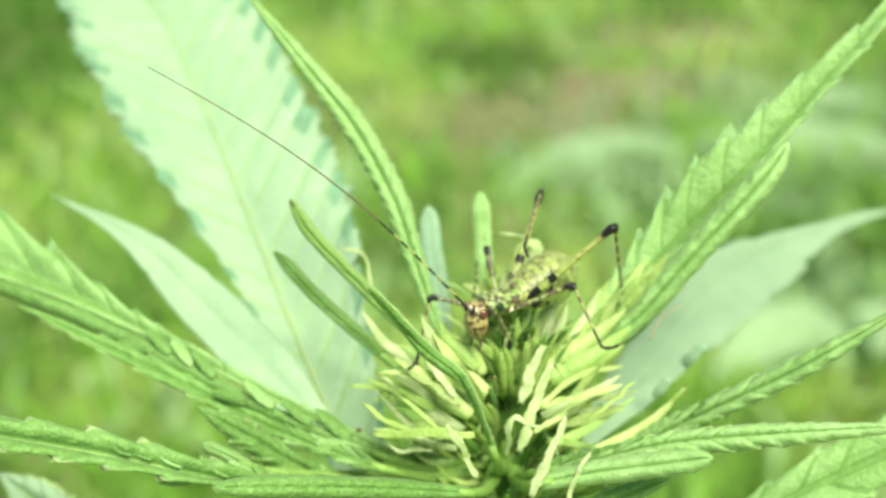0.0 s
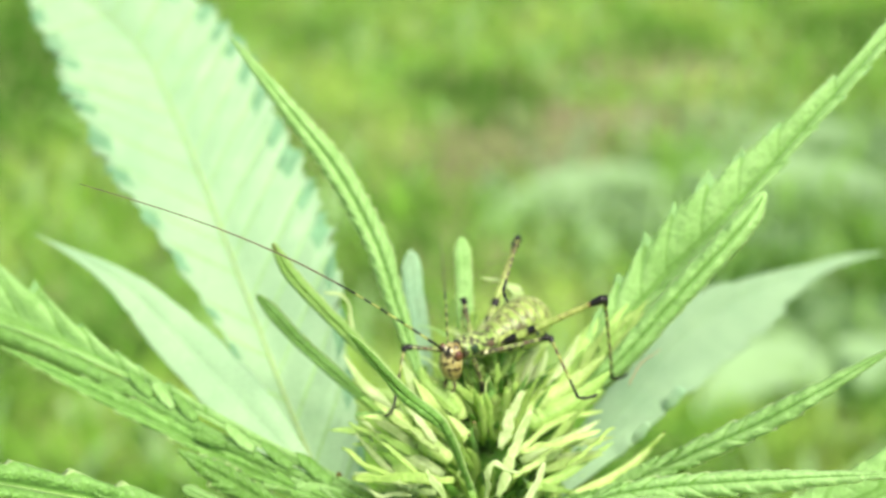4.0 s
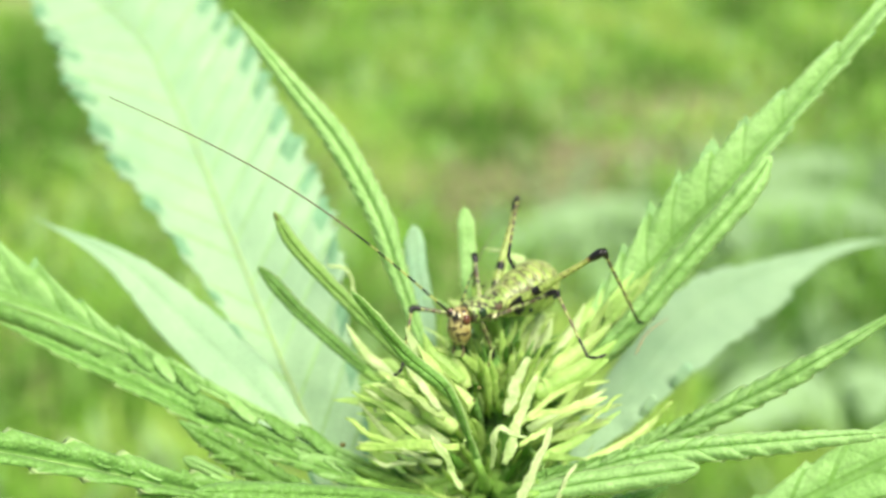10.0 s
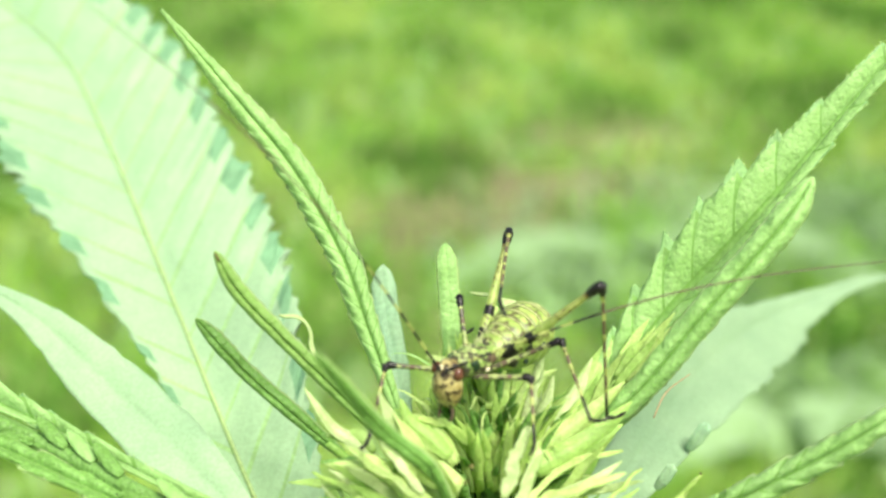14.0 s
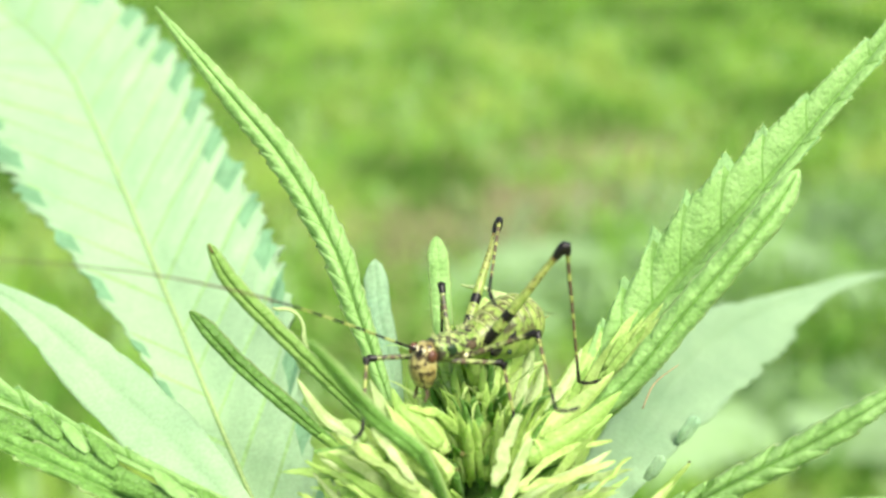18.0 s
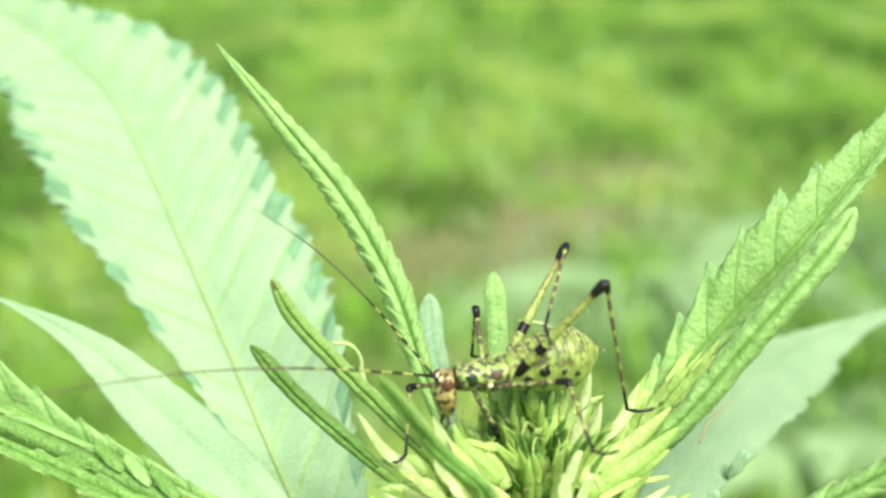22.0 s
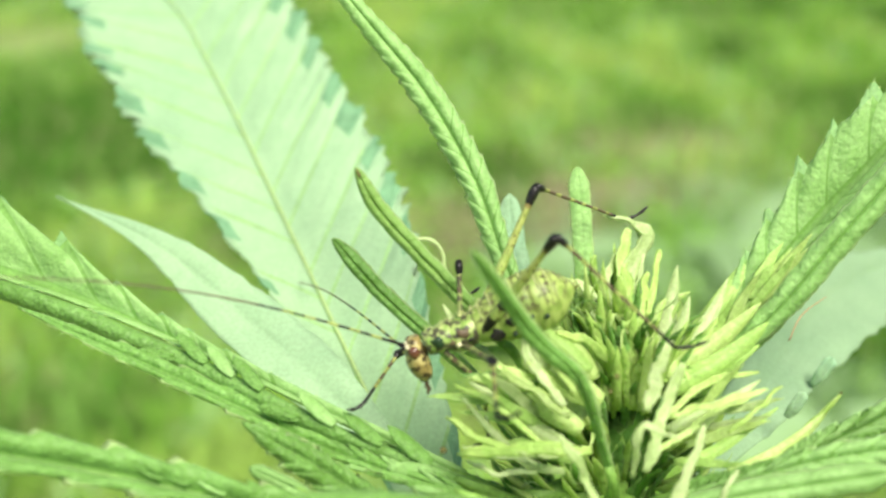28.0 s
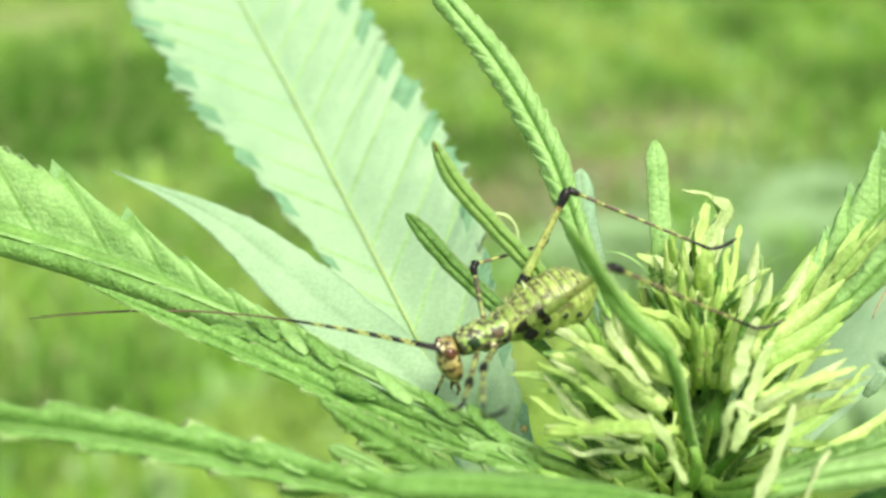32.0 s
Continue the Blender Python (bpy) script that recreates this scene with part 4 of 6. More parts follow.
# ---- the katydid nymph on the bud: x to its head, z to its back, millimetres ----
def mottled(name, light, mid, dark, scale, cover, rough=0.45, band=0.0, soft=0.06):
    """A skin of two lights with dark flecks, and rings along x where band is given."""
    m = bpy.data.materials.new(name)
    m.use_nodes = True
    n, l = m.node_tree.nodes, m.node_tree.links
    b = n["Principled BSDF"]
    b.inputs["Roughness"].default_value = rough
    tc = n.new("ShaderNodeTexCoord")
    one, two = n.new("ShaderNodeTexNoise"), n.new("ShaderNodeTexNoise")
    one.inputs["Scale"].default_value, two.inputs["Scale"].default_value = scale * 0.6, scale
    two.inputs["Detail"].default_value = 3
    l.new(tc.outputs["Object"], one.inputs["Vector"])
    l.new(tc.outputs["Object"], two.inputs["Vector"])
    r1, r2 = n.new("ShaderNodeValToRGB"), n.new("ShaderNodeMapRange")
    r1.color_ramp.elements[0].position, r1.color_ramp.elements[1].position = 0.4, 0.6
    r1.color_ramp.elements[0].color, r1.color_ramp.elements[1].color = (*mid, 1), (*light, 1)
    l.new(one.outputs["Fac"], r1.inputs[0])
    r2.inputs["From Min"].default_value, r2.inputs["From Max"].default_value = 1 - cover, 1 - cover + soft
    l.new(two.outputs["Fac"], r2.inputs["Value"])
    fac = r2.outputs[0]
    if band:
        wave = n.new("ShaderNodeTexWave")
        wave.bands_direction = "X"
        wave.inputs["Scale"].default_value = band
        wave.inputs["Distortion"].default_value = 0.8
        wave.inputs["Detail Scale"].default_value = 4
        l.new(tc.outputs["Object"], wave.inputs["Vector"])
        r3 = n.new("ShaderNodeMapRange")
        r3.inputs["From Min"].default_value, r3.inputs["From Max"].default_value, r3.inputs["To Max"].default_value = 0.80, 0.97, 0.6
        l.new(wave.outputs["Fac"], r3.inputs["Value"])
        sep = n.new("ShaderNodeSeparateXYZ")
        l.new(tc.outputs["Object"], sep.inputs[0])
        r4 = n.new("ShaderNodeMapRange")
        r4.inputs["From Min"].default_value, r4.inputs["From Max"].default_value = -0.0001, 0.0006
        l.new(sep.outputs["Z"], r4.inputs["Value"])
        mul, top, both = n.new("ShaderNodeMath"), n.new("ShaderNodeMath"), n.new("ShaderNodeMath")
        mul.operation, top.operation, both.operation = "MAXIMUM", "MULTIPLY", "MULTIPLY"
        l.new(r3.outputs[0], mul.inputs[0])
        l.new(fac, mul.inputs[1])
        l.new(mul.outputs[0], top.inputs[0])
        l.new(r4.outputs[0], top.inputs[1])
        fac = top.outputs[0]
    mix = n.new("ShaderNodeMix")
    mix.data_type = "RGBA"
    mix.inputs["B"].default_value = (*dark, 1)
    l.new(r1.outputs[0], mix.inputs["A"])
    l.new(fac, mix.inputs["Factor"])
    l.new(mix.outputs["Result"], b.inputs["Base Color"])
    bp = n.new("ShaderNodeBump")
    bp.inputs["Strength"].default_value, bp.inputs["Distance"].default_value = 0.4, 0.00004
    l.new(two.outputs["Fac"], bp.inputs["Height"])
    l.new(bp.outputs[0], b.inputs["Normal"])
    return m


SKIN = mottled("abdomen_skin", (0.36, 0.45, 0.12), (0.23, 0.33, 0.065), (0.10, 0.095, 0.035), 3300, 0.50, 0.45, band=592, soft=0.09)
THORAX = mottled("thorax_skin", (0.38, 0.46, 0.16), (0.20, 0.32, 0.06), (0.055, 0.05, 0.028), 3300, 0.55, soft=0.08)
FACE = mottled("face_skin", (0.50, 0.43, 0.17), (0.25, 0.19, 0.06), (0.055, 0.035, 0.016), 3400, 0.50, 0.35)
EYE = material("eye_brown", (0.12, 0.045, 0.025), 0.2, 0.3, 3000, 0.1, 6000, specular=0.6)
BLACK = material("black_cuticle", (0.012, 0.010, 0.009), 0.4, 0.3, 3000, 0.2, 6000)
STRAW = mottled("straw_cuticle", (0.38, 0.42, 0.12), (0.29, 0.34, 0.08), (0.12, 0.11, 0.03), 5500, 0.46)
AMBER = material("amber_cuticle", (0.24, 0.19, 0.06), 0.4, 0.3, 2500, 0.2, 6000)
BROWN = material("brown_cuticle", (0.12, 0.085, 0.05), 0.45, 0.3, 3000, 0.2, 6000)
SPOT = material("dark_green_spot", (0.02, 0.045, 0.018), 0.4, 0.3, 3000, 0.2, 6000)
OLIVE = material("pale_rim", (0.50, 0.53, 0.24), 0.45, 0.3, 2500, 0.2, 6000)
CREAM = material("cream_cuticle", (0.72, 0.66, 0.42), 0.45, 0.2, 2500, 0.2, 6000)


STOUT = 1.22


def loft(rings, sides=18):
    """A closed body through rings of (x, z, half width, height above, height below), in millimetres."""
    verts, faces = [], []
    for x, z, w, hi, lo in rings:
        for a in range(sides):
            g = 2 * math.pi * a / sides
            s = math.sin(g)
            verts.append((x / 1000, STOUT * w * math.cos(g) / 1000, (z + STOUT * (hi if s > 0 else lo) * s) / 1000))
    n = len(rings)
    for k in range(n - 1):
        for a in range(sides):
            b = (a + 1) % sides
            faces.append((k * sides + a, k * sides + b, (k + 1) * sides + b, (k + 1) * sides + a))
    faces.append(tuple(range(sides))[::-1])
    faces.append(tuple((n - 1) * sides + a for a in range(sides)))
    return verts, faces


def ball(cx, cy, cz, rx, ry, rz, seg=12):
    """An ellipsoid, in millimetres."""
    verts, faces = [], []
    for k in range(seg + 1):
        th = math.pi * (k + 0.02) / (seg + 0.04)
        for a in range(seg):
            g = 2 * math.pi * a / seg
            verts.append(((cx + rx * math.sin(th) * math.cos(g)) / 1000, (cy + ry * math.sin(th) * math.sin(g)) / 1000, (cz + rz * math.cos(th)) / 1000))
    for k in range(seg):
        for a in range(seg):
            b = (a + 1) % seg
            faces.append((k * seg + a, (k + 1) * seg + a, (k + 1) * seg + b, k * seg + b))
    return verts, faces


def blotch(cx, cy, cz, rx, ry, rz):
    """An uneven flat spot, in millimetres."""
    verts, faces = ball(0, 0, 0, rx, ry, rz)
    uneven = [1 + 0.55 * noise.noise(Vector(q) * 4200 + Vector((cx * 3, 0, cz * 3))) for q in verts]
    return [(q[0] * k + cx / 1000, q[1] * k + cy / 1000, q[2] * k + cz / 1000) for q, k in zip(verts, uneven)], faces


def limb(name, length, profile, bands, parent, bow=0.0, sides=8):
    """A leg piece along +x: profile of (share, radius), bands of (share to, material)."""
    rings = 40
    verts, faces, look_up = [], [], []
    us = np.linspace(0, 1, rings)
    rad = np.interp(us, [p[0] for p in profile], [p[1] for p in profile])
    for u, r in zip(us, rad):
        for a in range(sides):
            g = 2 * math.pi * a / sides
            verts.append((u * length / 1000, r * math.cos(g) / 1000, (bow * math.sin(math.pi * u) + r * math.sin(g)) / 1000))
    mats = []
    for _, m in bands:
        if m not in mats:
            mats.append(m)
    for k in range(rings - 1):
        m = next(m for upto, m in bands if us[k] < upto + 1e-6)
        for a in range(sides):
            b = (a + 1) % sides
            faces.append((k * sides + a, (k + 1) * sides + a, (k + 1) * sides + b, k * sides + b))
            look_up.append(mats.index(m))
    faces += [tuple(range(sides)), tuple((rings - 1) * sides + a for a in range(sides))[::-1]]
    look_up += [look_up[0], look_up[-1]]
    me = mesh(name, verts, faces, mats[0])
    for m in mats[1:]:
        me.materials.append(m)
    me.polygons.foreach_set("material_index", look_up)
    return child(name, me, parent)


nymph = thing("katydid_nymph", mm((0, 0, 0)), "small speckled green and brown katydid nymph on a bud", "insect")
rings = []
seg = 9
for k in range(seg * 5 + 1):
    u = k / (seg * 5)
    x = 0.35 - 4.75 * u
    r = 0.50 + 0.56 * math.sin(math.pi * min(u / 0.62, 1) * 0.5) if u < 0.62 else 1.06 * (1 - ((u - 0.62) / 0.40) ** 2.0)
    groove = 1 - 0.045 * (0.5 + 0.5 * math.cos(2 * math.pi * u * seg)) ** 4
    r = max(r * groove, 0.1)
    rings.append((x, 0.10 + 0.45 * math.sin(math.pi * u * 0.9) * 0.5, r * 1.08, r * 0.98, r * 1.32))
abdomen = child("abdomen", mesh("abdomen", *loft(rings, 22), SKIN), nymph, "plump yellow-green ringed abdomen")
for x, y, z, s in ((-4.35, 0.16, 0.1, 1), (-4.35, -0.16, 0.1, -1)):
    v, f = tube([(x / 1000, y / 1000, z / 1000), ((x - 0.3) / 1000, (y + s * 0.12) / 1000, (z + 0.12) / 1000)], [0.00007, 0.00002], 6, 4)
    child("cercus", mesh("cercus", v, f, STRAW), abdomen)
for k in range(1, 8):
    x = 0.35 - 4.75 * (k - 0.1) / seg
    u = (0.35 - x) / 4.75
    r = 0.50 + 0.56 * math.sin(math.pi * min(u / 0.62, 1) * 0.5) if u < 0.62 else 1.06 * (1 - ((u - 0.62) / 0.40) ** 2.0)
    pts = [(x / 1000, 1.09 * STOUT * r * math.cos(g) / 1000, (0.10 + 0.225 * math.sin(math.pi * u * 0.9) + 0.99 * STOUT * r * math.sin(g)) / 1000) for g in np.linspace(0.4, math.pi - 0.4, 14)]
    v, f = tube(pts, [0.00001, 0.00004, 0.00001], 5)
    child("segment_rim", mesh("segment_rim", v, f, OLIVE), abdomen)
for s in (-1, 1):
    for x, z, q in ((-0.5, -0.3, 0.36), (-1.3, 0.2, 0.34), (-1.2, -0.5, 0.14), (-2.1, 0.1, 0.15), (-2.7, -0.1, 0.12)):
        u = (0.35 - x) / 4.75
        r = STOUT * 1.08 * (0.50 + 0.56 * math.sin(math.pi * min(u / 0.62, 1) * 0.5))
        child("spot", mesh("spot", *blotch(x, s * (r * math.sqrt(1 - min((z / r) ** 2, 0.8)) - 0.03), z, q, 0.1, q * 0.85), (SPOT, BLACK)[q > 0.18]), abdomen)
thorax = child("thorax", mesh("thorax", *loft([(0.1, 0.1, 0.48, 0.45, 0.5), (0.4, 0.08, 0.62, 0.56, 0.62), (0.8, 0.05, 0.6, 0.52, 0.66), (1.1, 0.04, 0.62, 0.54, 0.68), (1.5, 0.04, 0.56, 0.5, 0.6), (1.75, 0.05, 0.4, 0.4, 0.4)]), THORAX), nymph)
pronotum = child("pronotum", mesh("pronotum", *loft([(1.3, 0.12, 0.6, 0.52, 0.45), (1.5, 0.12, 0.66, 0.55, 0.5), (1.9, 0.12, 0.6, 0.5, 0.5), (2.3, 0.14, 0.55, 0.46, 0.48), (2.55, 0.14, 0.5, 0.42, 0.42), (2.6, 0.14, 0.4, 0.32, 0.3)]), THORAX), nymph, "green saddle-shaped shield with dark spots")
for s in (-1, 1):
    child("spot", mesh("spot", *blotch(2.0, s * 0.62, 0.27, 0.3, 0.15, 0.24), SPOT), pronotum)
    child("spot", mesh("spot", *blotch(1.45, s * 0.72, 0.06, 0.15, 0.1, 0.15), BROWN), pronotum)
    child("spot", mesh("spot", *blotch(0.85, s * 0.66, 0.22, 0.34, 0.14, 0.24), BROWN), thorax)
    child("spot", mesh("spot", *blotch(0.6, s * 0.7, -0.15, 0.14, 0.1, 0.13), BLACK), thorax)
    child("spot", mesh("spot", *blotch(1.2, s * 0.7, -0.2, 0.12, 0.1, 0.12), CREAM), thorax)
bv, bf = [], []  # short pale bristles along the back
for k in range(170):
    u, g = rng.random(), rng.uniform(0.35, math.pi - 0.35)
    x = 2.4 - 6.4 * u
    r = float(np.interp(x, (-4.4, -3.6, -2.6, -1.0, 0.3, 1.2, 2.4), (0.3, 0.8, 1.05, 0.95, 0.6, 0.6, 0.5))) * STOUT
    root = np.array((x, 1.05 * r * math.cos(g), 0.12 + 0.1 * (x < 0) + 0.9 * r * math.sin(g)))
    out = np.array((rng.uniform(-0.6, 0.3), math.cos(g), math.sin(g))) * rng.uniform(0.1, 0.24)
    for q in (root - out * 0.4 + (0.035, 0, 0), root - out * 0.4 - (0.035, 0, 0), root - out * 0.4 + (0, 0.035, 0.02), root + out):
        bv.append(tuple(q / 1000))
    i = 4 * k
    bf += [(i, i + 1, i + 3), (i + 1, i + 2, i + 3), (i + 2, i, i + 3)]
tagged(child("bristles", mesh("bristles", bv, bf, OLIVE, False), abdomen), kind="stuff")
head_rings = []
for u in np.linspace(0, 1, 14):
    w = 0.66 * math.sin(math.pi * (0.10 + 0.72 * (1 - u) ** 0.9 + 0.06)) ** 0.75
    head_rings.append((u, w))
hv, hf = [], []
for u, w in head_rings:
    z, x = 0.62 - 1.95 * u, 2.95 + 0.12 * math.sin(math.pi * u) + 0.10 * u
    for a in range(16):
        g = 2 * math.pi * a / 16
        hv.append(((x + w * 0.78 * math.cos(g)) / 1000, 1.12 * w * math.sin(g) / 1000, z / 1000))
for k in range(13):
    for a in range(16):
        b = (a + 1) % 16
        hf.append((k * 16 + a, (k + 1) * 16 + a, (k + 1) * 16 + b, k * 16 + b))
hf += [tuple(range(16)), tuple(13 * 16 + a for a in range(16))[::-1]]
head = child("head", mesh("head", hv, hf, FACE), nymph, "gold and brown mottled head")
for s in (-1, 1):
    child("eye", mesh("eye", *ball(3.14, s * 0.6, 0.2, 0.25, 0.2, 0.3), EYE), head, "glossy dark brown eye")
    child("brow", mesh("brow", *ball(3.32, s * 0.2, 0.36, 0.16, 0.14, 0.14), CREAM), head)
    child("scape", mesh("scape", *ball(3.46, s * 0.2, 0.38, 0.17, 0.1, 0.12), BLACK), head)
    child("jaw", mesh("jaw", *ball(3.2, s * 0.22, -1.15, 0.18, 0.2, 0.26), BROWN), head)
    for dx, dz in ((0.1, -0.75), (-0.05, -0.6)):
        v, f = tube([(0.00312, s * 0.00022, -0.00125), (0.00312 + dx / 2000, s * 0.00036, -0.00125 + dz / 1600), (0.00315 + dx / 1000, s * 0.0003, -0.00125 + dz / 1000)], [0.00006, 0.00005, 0.00006], 6, 8)
        child("palp", mesh("palp", v, f, BROWN), head)

GREEN_LEG = mottled("green_cuticle", (0.31, 0.36, 0.12), (0.20, 0.26, 0.07), (0.06, 0.05, 0.03), 5200, 0.52)
LIME_LEG = mottled("lime_cuticle", (0.36, 0.44, 0.12), (0.27, 0.36, 0.08), (0.14, 0.13, 0.04), 5000, 0.44)
B, Y, A, R, G, L = BLACK, STRAW, AMBER, BROWN, GREEN_LEG, LIME_LEG
HIPS = {"RF": (1.9, -0.42, -0.35), "LF": (1.9, 0.42, -0.35), "RM": (1.0, -0.5, -0.35), "LM": (1.0, 0.5, -0.35), "RH": (0.1, -0.6, -0.1), "LH": (0.1, 0.6, -0.1)}
THIGH = {"RF": 3.1, "LF": 2.5, "RM": 3.2, "LM": 3.5, "RH": 6.5, "LH": 6.3}
SHIN = {"RF": 3.4, "LF": 3.0, "RM": 3.0, "LM": 3.9, "RH": 6.8, "LH": 6.8}
FOOT = {"RF": 0.9, "LF": 0.9, "RM": 0.9, "LM": 1.1, "RH": 1.3, "LH": 1.4}
femora, tibiae, tarsi, feelers = {}, {}, {}, {}
for key in HIPS:
    hind = key[1] == "H"
    if hind:
        thick = [(0, 0.12), (0.08, 0.22), (0.2, 0.27), (0.4, 0.23), (0.6, 0.185), (0.8, 0.15), (0.86, 0.16), (0.9, 0.21), (0.96, 0.25), (1, 0.19)]
        bands = [(0.05, G), (0.16, B), (0.27, L), (0.35, B), (0.55, L), (0.84, Y), (0.87, A), (1.1, B)]
    else:
        thick = [(0, 0.11), (0.2, 0.14), (0.7, 0.115), (0.84, 0.13), (0.9, 0.17), (0.96, 0.19), (1, 0.14)]
        bands = [(0.2, G), (0.28, R), (0.58, G), (0.66, R), (0.84, G), (1.1, B)]
    femora[key] = limb("femur", THIGH[key], thick, bands, nymph)
    thin = [(0, 0.19), (0.05, 0.18), (0.1, 0.09), (0.5, 0.075), (0.9, 0.07), (1, 0.09)]
    if hind:
        shin_bands = [(0.07, B)] + [(0.07 + 0.045 * k, (R, Y, R)[k % 3]) for k in range(1, 18)] + [(1.1, B)]
    else:
        shin_bands = [(0.08, B), (0.2, Y), (0.3, R), (0.42, Y), (0.55, R), (0.7, Y), (1.1, B)]
    tibiae[key] = limb("tibia", SHIN[key], thin, shin_bands, nymph)
    tarsi[key] = limb("tarsus", FOOT[key], [(0, 0.07), (0.3, 0.1), (0.5, 0.06), (0.75, 0.09), (0.9, 0.06), (1, 0.03)], [(1.1, B)], nymph, -0.12)
for key, side in (("R", -1), ("L", 1)):
    ln = 20.0
    bands = [(0.02 + 0.018 * k, (B, Y)[k % 3 == 2]) for k in range(0, 18)] + [(1.1, R)]
    feelers[key] = limb("antenna", ln, [(0, 0.08), (0.06, 0.065), (0.4, 0.042), (1, 0.022)], bands, nymph, 1.0, 6)
    tagged(feelers[key], "long thin banded dark antenna")

# ---- out of focus: turf, low weeds and broad leaves ----
def tuft_sheet(name, count, area, tall, wide, mats, seed, label, category, keep, tone=0.9):
    """Many blades or leaves in one mesh, each a bent strip of its own; its colour goes by patches of the turf."""
    r = random.Random(seed)
    vv, ff, mi = [], [], []
    while count:
        x, y = r.uniform(area[0], area[1]), area[2] + (area[3] - area[2]) * r.random() ** 1.8
        if not keep(x, y, r.random()):
            continue
        count -= 1
        g, h, w = r.uniform(0, 6.283), r.uniform(*tall), r.uniform(*wide)
        lean = r.uniform(0.2, 1.1) * h
        k = len(vv)
        dx, dy = math.cos(g), math.sin(g)
        for u, s in ((0, 0.6), (0.4, 1.0), (0.75, 0.8), (1, 0.05)):
            cx, cy, cz = x + dx * lean * u * u, y + dy * lean * u * u, h * (u - 0.28 * u * u * u)
            for q in (-1, 1):
                vv.append((cx - dy * q * w * s / 2, cy + dx * q * w * s / 2, cz))
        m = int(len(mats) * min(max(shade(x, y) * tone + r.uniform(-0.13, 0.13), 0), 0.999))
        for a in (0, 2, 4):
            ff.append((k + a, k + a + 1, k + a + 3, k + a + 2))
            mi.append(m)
    me = mesh(name, vv, ff, mats[0])
    for m in mats[1:]:
        me.materials.append(m)
    me.polygons.foreach_set("material_index", mi)
    return tagged(new(name, me), label, category, kind="stuff")


def near(x, y, px, py, sx, sy):
    return math.exp(-(((x - px) / sx) ** 2 + ((y - py) / sy) ** 2))


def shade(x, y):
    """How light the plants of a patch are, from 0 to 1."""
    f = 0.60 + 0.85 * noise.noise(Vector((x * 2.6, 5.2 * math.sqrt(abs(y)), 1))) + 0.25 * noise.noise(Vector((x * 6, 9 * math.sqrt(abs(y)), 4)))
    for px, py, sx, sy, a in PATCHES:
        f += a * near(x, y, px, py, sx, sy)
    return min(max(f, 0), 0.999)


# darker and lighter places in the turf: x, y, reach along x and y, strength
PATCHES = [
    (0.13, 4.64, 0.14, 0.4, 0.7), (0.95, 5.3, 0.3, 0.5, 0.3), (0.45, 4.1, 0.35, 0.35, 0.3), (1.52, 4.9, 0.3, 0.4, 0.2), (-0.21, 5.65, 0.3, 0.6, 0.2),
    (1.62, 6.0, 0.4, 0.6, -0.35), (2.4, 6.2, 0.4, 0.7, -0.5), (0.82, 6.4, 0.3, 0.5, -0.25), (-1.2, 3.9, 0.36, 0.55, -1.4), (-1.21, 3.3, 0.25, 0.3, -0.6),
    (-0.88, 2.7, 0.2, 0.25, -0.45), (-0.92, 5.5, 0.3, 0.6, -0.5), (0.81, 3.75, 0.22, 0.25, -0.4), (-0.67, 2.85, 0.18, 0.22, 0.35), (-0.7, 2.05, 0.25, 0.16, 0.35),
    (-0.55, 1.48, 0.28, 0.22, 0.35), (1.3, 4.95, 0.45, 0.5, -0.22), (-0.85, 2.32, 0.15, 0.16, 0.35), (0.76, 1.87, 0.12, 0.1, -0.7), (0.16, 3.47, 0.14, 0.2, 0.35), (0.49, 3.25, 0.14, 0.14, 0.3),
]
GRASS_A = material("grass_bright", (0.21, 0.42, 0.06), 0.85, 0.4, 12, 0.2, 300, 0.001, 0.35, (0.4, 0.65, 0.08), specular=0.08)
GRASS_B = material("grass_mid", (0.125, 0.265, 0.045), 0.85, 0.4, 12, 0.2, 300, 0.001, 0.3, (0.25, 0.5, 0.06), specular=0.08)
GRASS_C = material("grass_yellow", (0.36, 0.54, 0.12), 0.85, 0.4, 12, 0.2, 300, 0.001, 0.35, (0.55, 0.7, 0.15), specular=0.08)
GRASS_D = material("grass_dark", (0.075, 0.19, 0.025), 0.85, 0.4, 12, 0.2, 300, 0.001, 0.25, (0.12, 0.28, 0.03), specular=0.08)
STRAW_DRY = material("dry_straw", (0.30, 0.26, 0.16), 0.8, 0.4, 12, 0.2, 300, 0.001, specular=0.08)
WEED = material("weed_leaf", (0.25, 0.44, 0.10), 0.8, 0.35, 25, 0.3, 300, 0.001, 0.3, (0.4, 0.65, 0.15), specular=0.08)
WEED_PALE = material("weed_leaf_pale", (0.34, 0.52, 0.22), 0.75, 0.3, 25, 0.3, 300, 0.001, 0.3, (0.45, 0.7, 0.3), specular=0.08)
WEED_COOL = material("weed_leaf_cool", (0.29, 0.43, 0.22), 0.7, 0.2, 25, 0.3, 300, 0.001, 0.3, (0.45, 0.7, 0.3), specular=0.08)


def bare(x, y):
    """How bare the soil is: a worn patch behind the shoot, and thin places."""
    worn = max(1.1 * near(x, y, 0.22, 2.75, 0.3, 0.26), near(x, y, 0.5, 3.0, 0.35, 0.2))
    worn = max(worn, 0.85 * near(x, y, 0.62, 3.5, 0.3, 0.22), near(x, y, -1.85, 5.6, 0.4, 0.5))
    return min(1, 1.1 * worn + 0.55 * max(0, noise.noise(Vector((x * 1.7 + 3, y * 1.3, 2)))))


